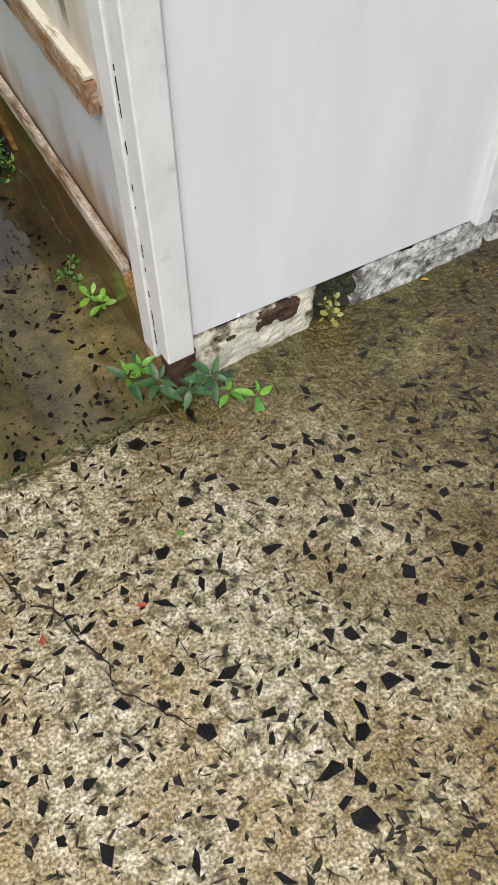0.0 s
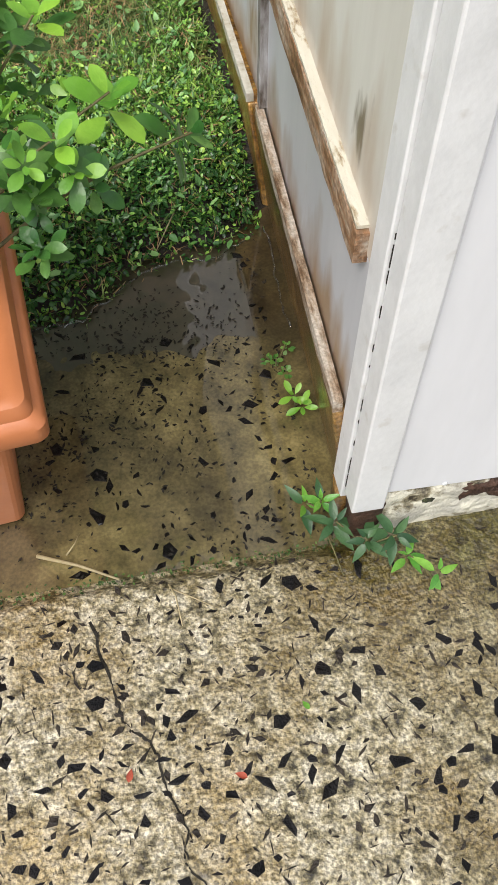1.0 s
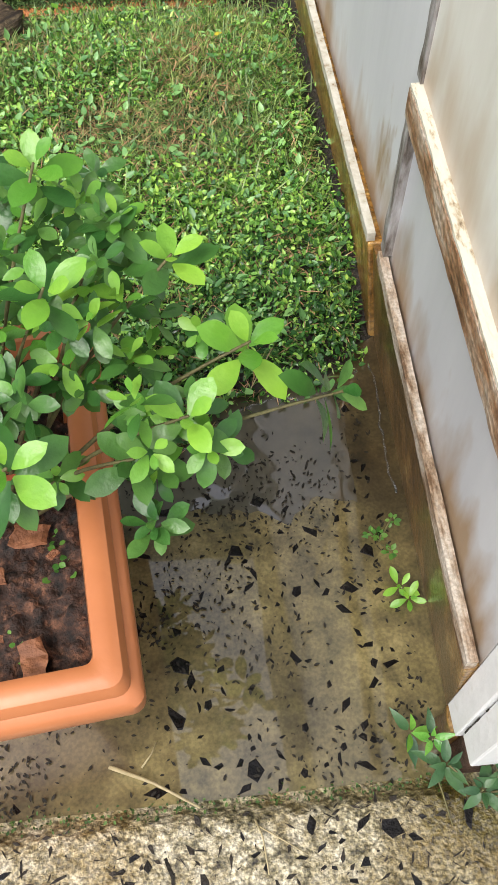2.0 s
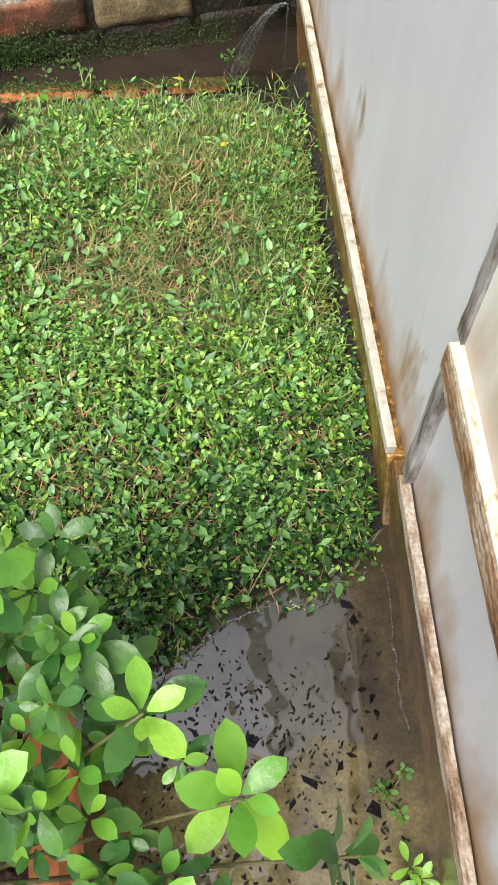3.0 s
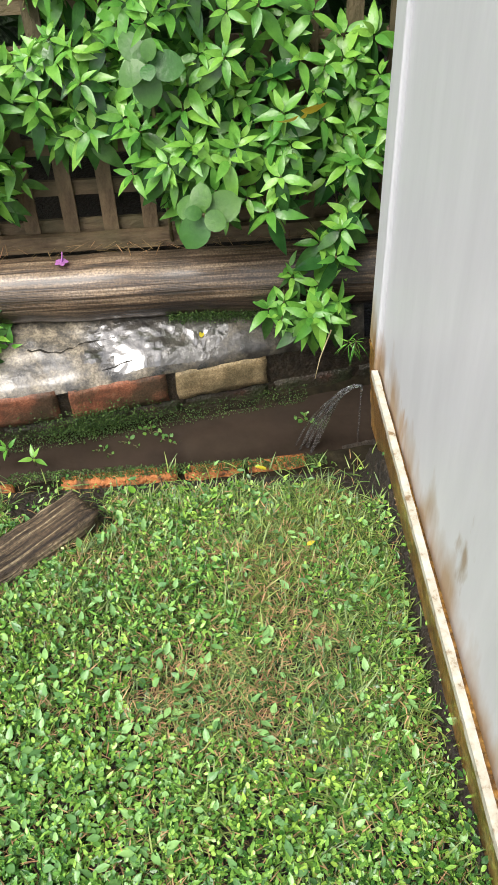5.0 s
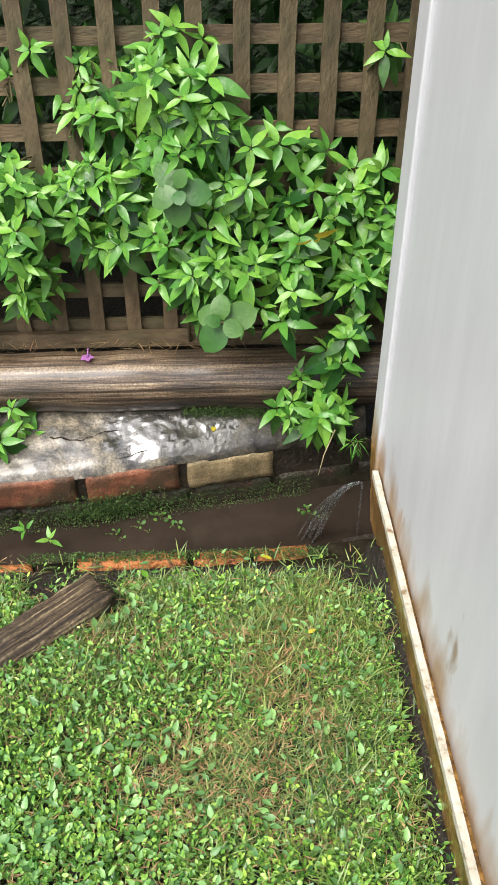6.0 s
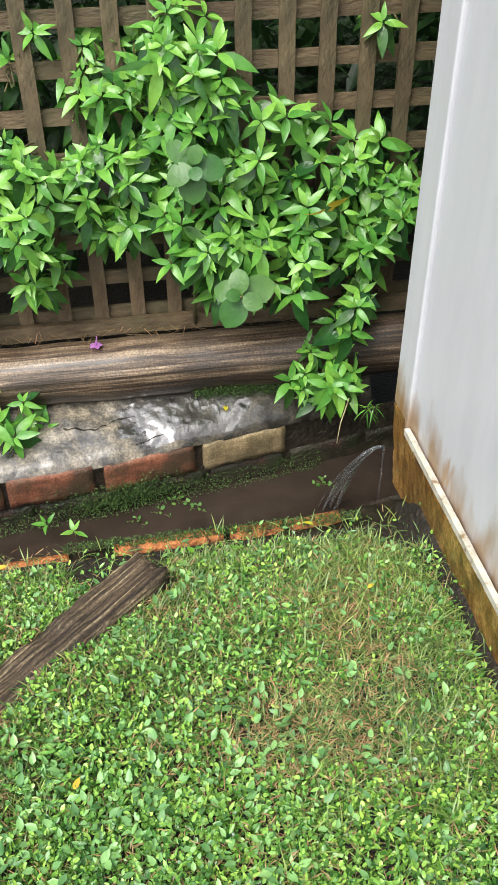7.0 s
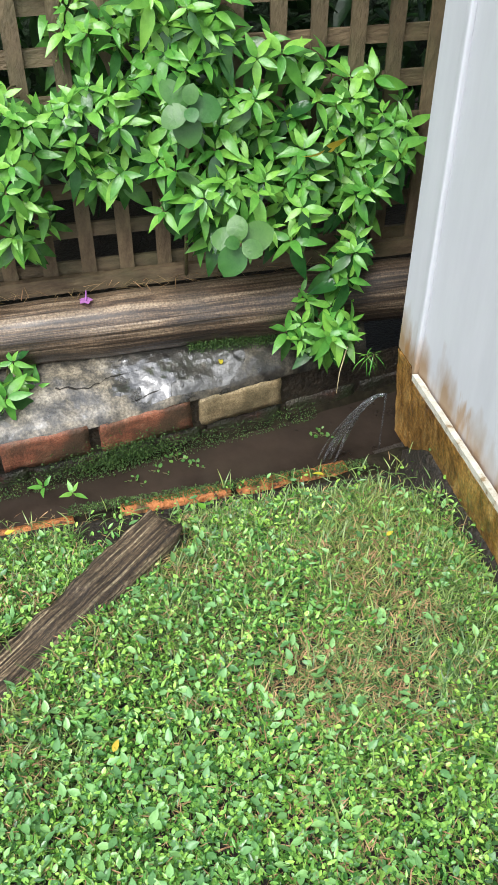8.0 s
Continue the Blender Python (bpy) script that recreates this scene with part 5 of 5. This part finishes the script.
for k in range(8200):
    x, y = rs.uniform(-0.9, 0.9), rs.uniform(-0.95, -0.02)
    r = 0.002 + 0.0092 * rs.random() ** 2.1
    inside = -0.56 < x < 0.36 and -0.66 < y
    if not inside and rs.random() < 0.35:
        r = 0.006 + 0.007 * rs.random()
    if y > -0.17 and x > 0 and rs.random() < 0.6:
        continue
    if inside and not clear_of(x, y, r, taken[:]):
        continue
    n = rs.choice((4, 5))
    a0, st = rs.uniform(0, 6.28), rs.choice((0.14, 0.2, 0.3, 0.5))
    ca, sa = math.cos(a0), math.sin(a0)
    z = slab_height(x, y)
    b = len(verts)
    for lvl, q in ((0.0008 + r * 0.08, 0.8), (-0.001, 1.0)):
        for i in range(n):
            a = 6.283 * i / n
            u, w = math.cos(a) * r * q * (1.0 + 0.45 * math.sin(3 * a + k)), math.sin(a) * r * q * st * (1.0 + 0.4 * math.cos(2 * a + k))
            verts.append((x + u * ca - w * sa, y + u * sa + w * ca, z + lvl))
    faces.append(tuple(range(b, b + n)))
    for i in range(n):
        j = (i + 1) % n
        faces.append((b + n + i, b + n + j, b + j, b + i))
me = bpy.data.meshes.new("small_stones")
me.from_pydata(verts, [], faces)
me.materials.append(stone_mat)
chips = new("small_stones", me)
chips.parent = slab
tagged(chips, kind="stuff")

# stones lying flush in the wet slab
verts, faces = [], []
wet_taken = []
for k in range(520):
    x, y = rs.uniform(-0.62, -0.02), rs.uniform(0.0, 0.6)
    r = 0.0045 + 0.012 * rs.random() ** 2.2
    if noise.noise(Vector((x * 8, y * 8, 33))) < rs.uniform(-0.5, 0.2):
        continue
    ob_z = -0.016 + 0.002 * noise.noise(Vector((x * 5, y * 5, 8)))
    if not clear_of(x, y, r, wet_taken):
        continue
    wet_taken.append((x, y, r))
    if len(wet_taken) < 290:
        ob = new("stone", rs.choice(stone_kinds))
        ob.parent = wet
        ob.matrix_basis = pose(x, y, ob_z + 0.0006, 0, 0, rs.uniform(0, 360)) @ Matrix.Diagonal((r, r, r * 0.5, 1))

# Dark strip over the slab; its colour stands in for the crack's shaded depth.
verts, faces = [], []
steps = []
for (ax, ay), (bx, by) in zip(CRACK, CRACK[1:]):
    steps += [(ax + (bx - ax) * k / 9, ay + (by - ay) * k / 9) for k in range(9)]
for k, (x, y) in enumerate(steps):
    x += 0.006 * noise.noise(Vector((k * 0.35, 1, 0))) + 0.003 * noise.noise(Vector((k * 1.3, 4, 0)))
    y += 0.004 * noise.noise(Vector((k * 0.5, 8, 0)))
    w = max(0.0007, 0.0022 + 0.0028 * noise.noise(Vector((k * 0.28, 0, 5)))) * 0.75 * (1 - 0.6 * k / len(steps))
    for side in (-1, 1):
        px, py = x + side * w, y + side * w * 0.6
        verts.append((px, py, slab_height(px, py) + 0.0016))
    if k:
        faces.append((2 * k - 2, 2 * k - 1, 2 * k + 1, 2 * k))
me = bpy.data.meshes.new("crack_dirt")
me.from_pydata(verts, [], faces)
me.materials.append(crack_mat)
crack = new("crack_dirt", me)
crack.parent = slab

def grit_place(rng):
    x, y = rng.uniform(-0.62, -0.01), rng.uniform(0.0, 0.62)
    if noise.noise(Vector((x * 6, y * 6, 40))) < rng.uniform(-0.3, 0.7) - 0.5 * max(0, -x - 0.3):
        return None
    return x, y, -0.0128


grit = scatter("grit", 2300, crack_mat, oval(0.006, 0.0026, 0.05, 0.0), grit_place, 9, (0.3, 1.6), 0.06)
grit.parent = wet
tagged(grit, kind="stuff")
rim_pts = [(0.010 + 0.008 * noise.noise(Vector((k * 0.4, 3, 0))) - 0.004 * math.sin(k * 0.21), 0.40 + 0.009 * k, -0.0125) for k in range(28)]
water_rim = part("water_rim", tube(rim_pts, [0.0012 + 0.0008 * math.sin(k * 1.7) for k in range(28)], 6), stream_mat, wet, smooth=True)

edge_pts = [(-0.44 + 0.011 * k, lawn_edge(-0.44 + 0.011 * k) + 0.012 + 0.014 * noise.noise(Vector((k * 0.45, 6, 0))), -0.0125) for k in range(40)]
part("water_rim", tube(edge_pts, [max(0.0005, 0.0011 + 0.0016 * noise.noise(Vector((k * 0.6, 2, 2)))) for k in range(40)], 6), stream_mat, wet, smooth=True)

puddle = part("puddle", grid(spaced(-0.46, -0.05, 0.006), spaced(0.20, 0.66, 0.006), lambda x, y: 0), puddle_mat, smooth=True)
for v in puddle.data.vertices:
    x, y = v.co.x, v.co.y
    depth = lawn_edge(x) - 0.10 - y if y > lawn_edge(x) - 0.16 else 0.06
    cut = min(depth + 0.10, y - 0.45, 0.036 - abs(x + 0.19) * 0.55) + 0.05 * noise.noise(Vector((x * 11, y * 11, 5))) + 0.02 * noise.noise(Vector((x * 40, y * 40, 8)))
    v.co.z = -0.0138 + max(-0.012, min(0.0008, 0.03 * cut))
tagged(puddle, "shallow clear rain puddle on the brown slab beside the lawn", "puddle")

# ---- running water ----
stream = thing("water_stream", "clear rain water pouring from under the shed corner", "water", (-0.01, 1.93, 0.0))
for k, (dx, dy, r0, r1) in enumerate(((0, 0, 0.003, 0.0045), (0.012, 0.008, 0.002, 0.003), (-0.012, -0.006, 0.0018, 0.003), (-0.022, 0.004, 0.0014, 0.0022), (0.02, -0.01, 0.0012, 0.002),
                                     (0.006, 0.016, 0.0016, 0.0026), (-0.03, 0.012, 0.0012, 0.002), (0.03, 0.006, 0.001, 0.0018), (-0.006, -0.014, 0.0014, 0.0022))):
    pts = []
    for i in range(17):
        t = i / 16
        pts.append((-0.005 - (0.115 + dx) * t, 1.912 + (0.045 + dy) * t + 0.003 * math.sin(7 * t + 2 * k) * t, 0.045 - 0.015 * t - 0.215 * t * t + 0.003 * math.sin(9 * t + k)))
    part("jet", tube(pts, [r0 + (r1 - r0) * (i / 16) + 0.0009 * math.sin(i * 2.1 + 3 * k) for i in range(17)], 8), stream_mat, stream, smooth=True)
part("trickle", tube([(-0.004, 1.909, 0.05 - 0.02 * i) for i in range(11)], [0.002 + 0.0008 * math.sin(i * 1.9) for i in range(11)], 8), stream_mat, stream, smooth=True)

# ---- fallen leaves, flower, twigs ----
fall = leaf_mesh("fallen_leaf", 0.03, 0.016, yellow_mat, "lance", 0.3, 0.1)
for x, y, z, s, a in ((-0.37, 2.158, 0.026, 0.9, 80), (-0.753, 1.085, 0.10, 0.7, 60), (-0.238, 1.662, 0.05, 0.85, 160), (-0.179, 1.435, 0.08, 0.6, 20), (0.49, -0.016, 0.004, 0.5, 150), (-0.92, 1.62, 0.07, 0.7, 10)):
    ob = new("fallen_leaf", fall)
    ob.matrix_world = pose(x, y, z, 12, -10, a) @ Matrix.Diagonal((s, s, s, 1))
    tagged(ob, "small yellow fallen leaf lying flat on the ground", "leaf", group="yellow fallen leaves")
pale = leaf_mesh("fallen_leaf", 0.026, 0.016, azalea_single, "lance", 0.2, 0.1)
for x, y, z, s, a in ((-0.10, -0.225, 0.003, 0.5, 120), (-0.51, 1.628, 0.04, 1.0, 120)):
    ob = new("fallen_leaf", pale)
    ob.matrix_world = pose(x, y, z, 5, -5, a) @ Matrix.Diagonal((s, s, s, 1))
    tagged(ob, "pale green fallen leaf lying flat on the ground", "leaf", group="green fallen leaves")
brown = leaf_mesh("fallen_leaf", 0.016, 0.009, rust_leaf_mat, "lance", 0.4, 0.1)
for x, y, z, a in ((-0.33, -0.27, 0.003, 70), (-0.19, -0.29, 0.003, 150), (-0.98, 1.55, 0.07, 40)):
    ob = new("fallen_leaf", brown)
    ob.matrix_world = pose(x, y, z, 8, 0, a)
    tagged(ob, "small rusty brown dead leaf on the ground", "leaf", group="brown fallen leaves")
flower = thing("fallen_flower", "fallen violet trumpet flower lying on the log", "flower", (-0.692, 2.25, 0.207))
petal = leaf_mesh("petal", 0.018, 0.014, petal_mat, "round", 0.15, 0.2, 5)
for k in range(5):
    ob = new("petal", petal)
    ob.parent, ob.matrix_parent_inverse = flower, Matrix.Translation(-flower.location)
    ob.matrix_basis = pose(-0.692, 2.24, 0.214, 0, -12, 72 * k)
part("flower_tube", tube([(-0.692, 2.24, 0.213), (-0.690, 2.247, 0.222), (-0.688, 2.252, 0.236)], [0.003, 0.0022, 0.0015], 7), petal_mat, flower, smooth=True)


def twig(points, r, label, mat):
    t = part("twig", tube(points, [r * (1 - 0.5 * i / (len(points) - 1)) for i in range(len(points))], 6), mat, smooth=True)
    return tagged(t, label, "twig", group="twigs on the paving")


twig([(-0.25, -0.03, 0.006), (-0.243, -0.05, 0.008), (-0.24, -0.09, 0.004)], 0.0016, "dry straw coloured stalk on the paving", straw_mat)
twig([(-0.25, -0.035, 0.006), (-0.22, -0.055, 0.006), (-0.19, -0.075, 0.004)], 0.0012, "dry straw coloured stalk on the paving", straw_mat)
twig([(-0.425, 0.05, -0.006), (-0.37, 0.025, -0.004), (-0.315, -0.01, 0.004)], 0.003, "flat dry stalk lying on the wet slab", straw_mat)
twig([(-0.385, 0.045, -0.008), (-0.372, 0.06, -0.006), (-0.365, 0.075, -0.008)], 0.0012, "thin dry stalk lying on the wet slab", straw_mat)
twig([(-0.03, 0.01, 0.03), (-0.02, -0.03, 0.012), (-0.015, -0.06, 0.004)], 0.0015, "thin brown twig leaning at the shed corner", stem_mat)
twig([(-0.055, 2.07, 0.09), (-0.085, 2.03, 0.04), (-0.10, 2.0, 0.0)], 0.0018, "bare pale twig hanging over the drain", straw_mat)
twig([(-0.12, 0.70, 0.05), (-0.16, 0.64, 0.03), (-0.19, 0.60, 0.005)], 0.0016, "thin dry twig at the lawn's edge", straw_mat)
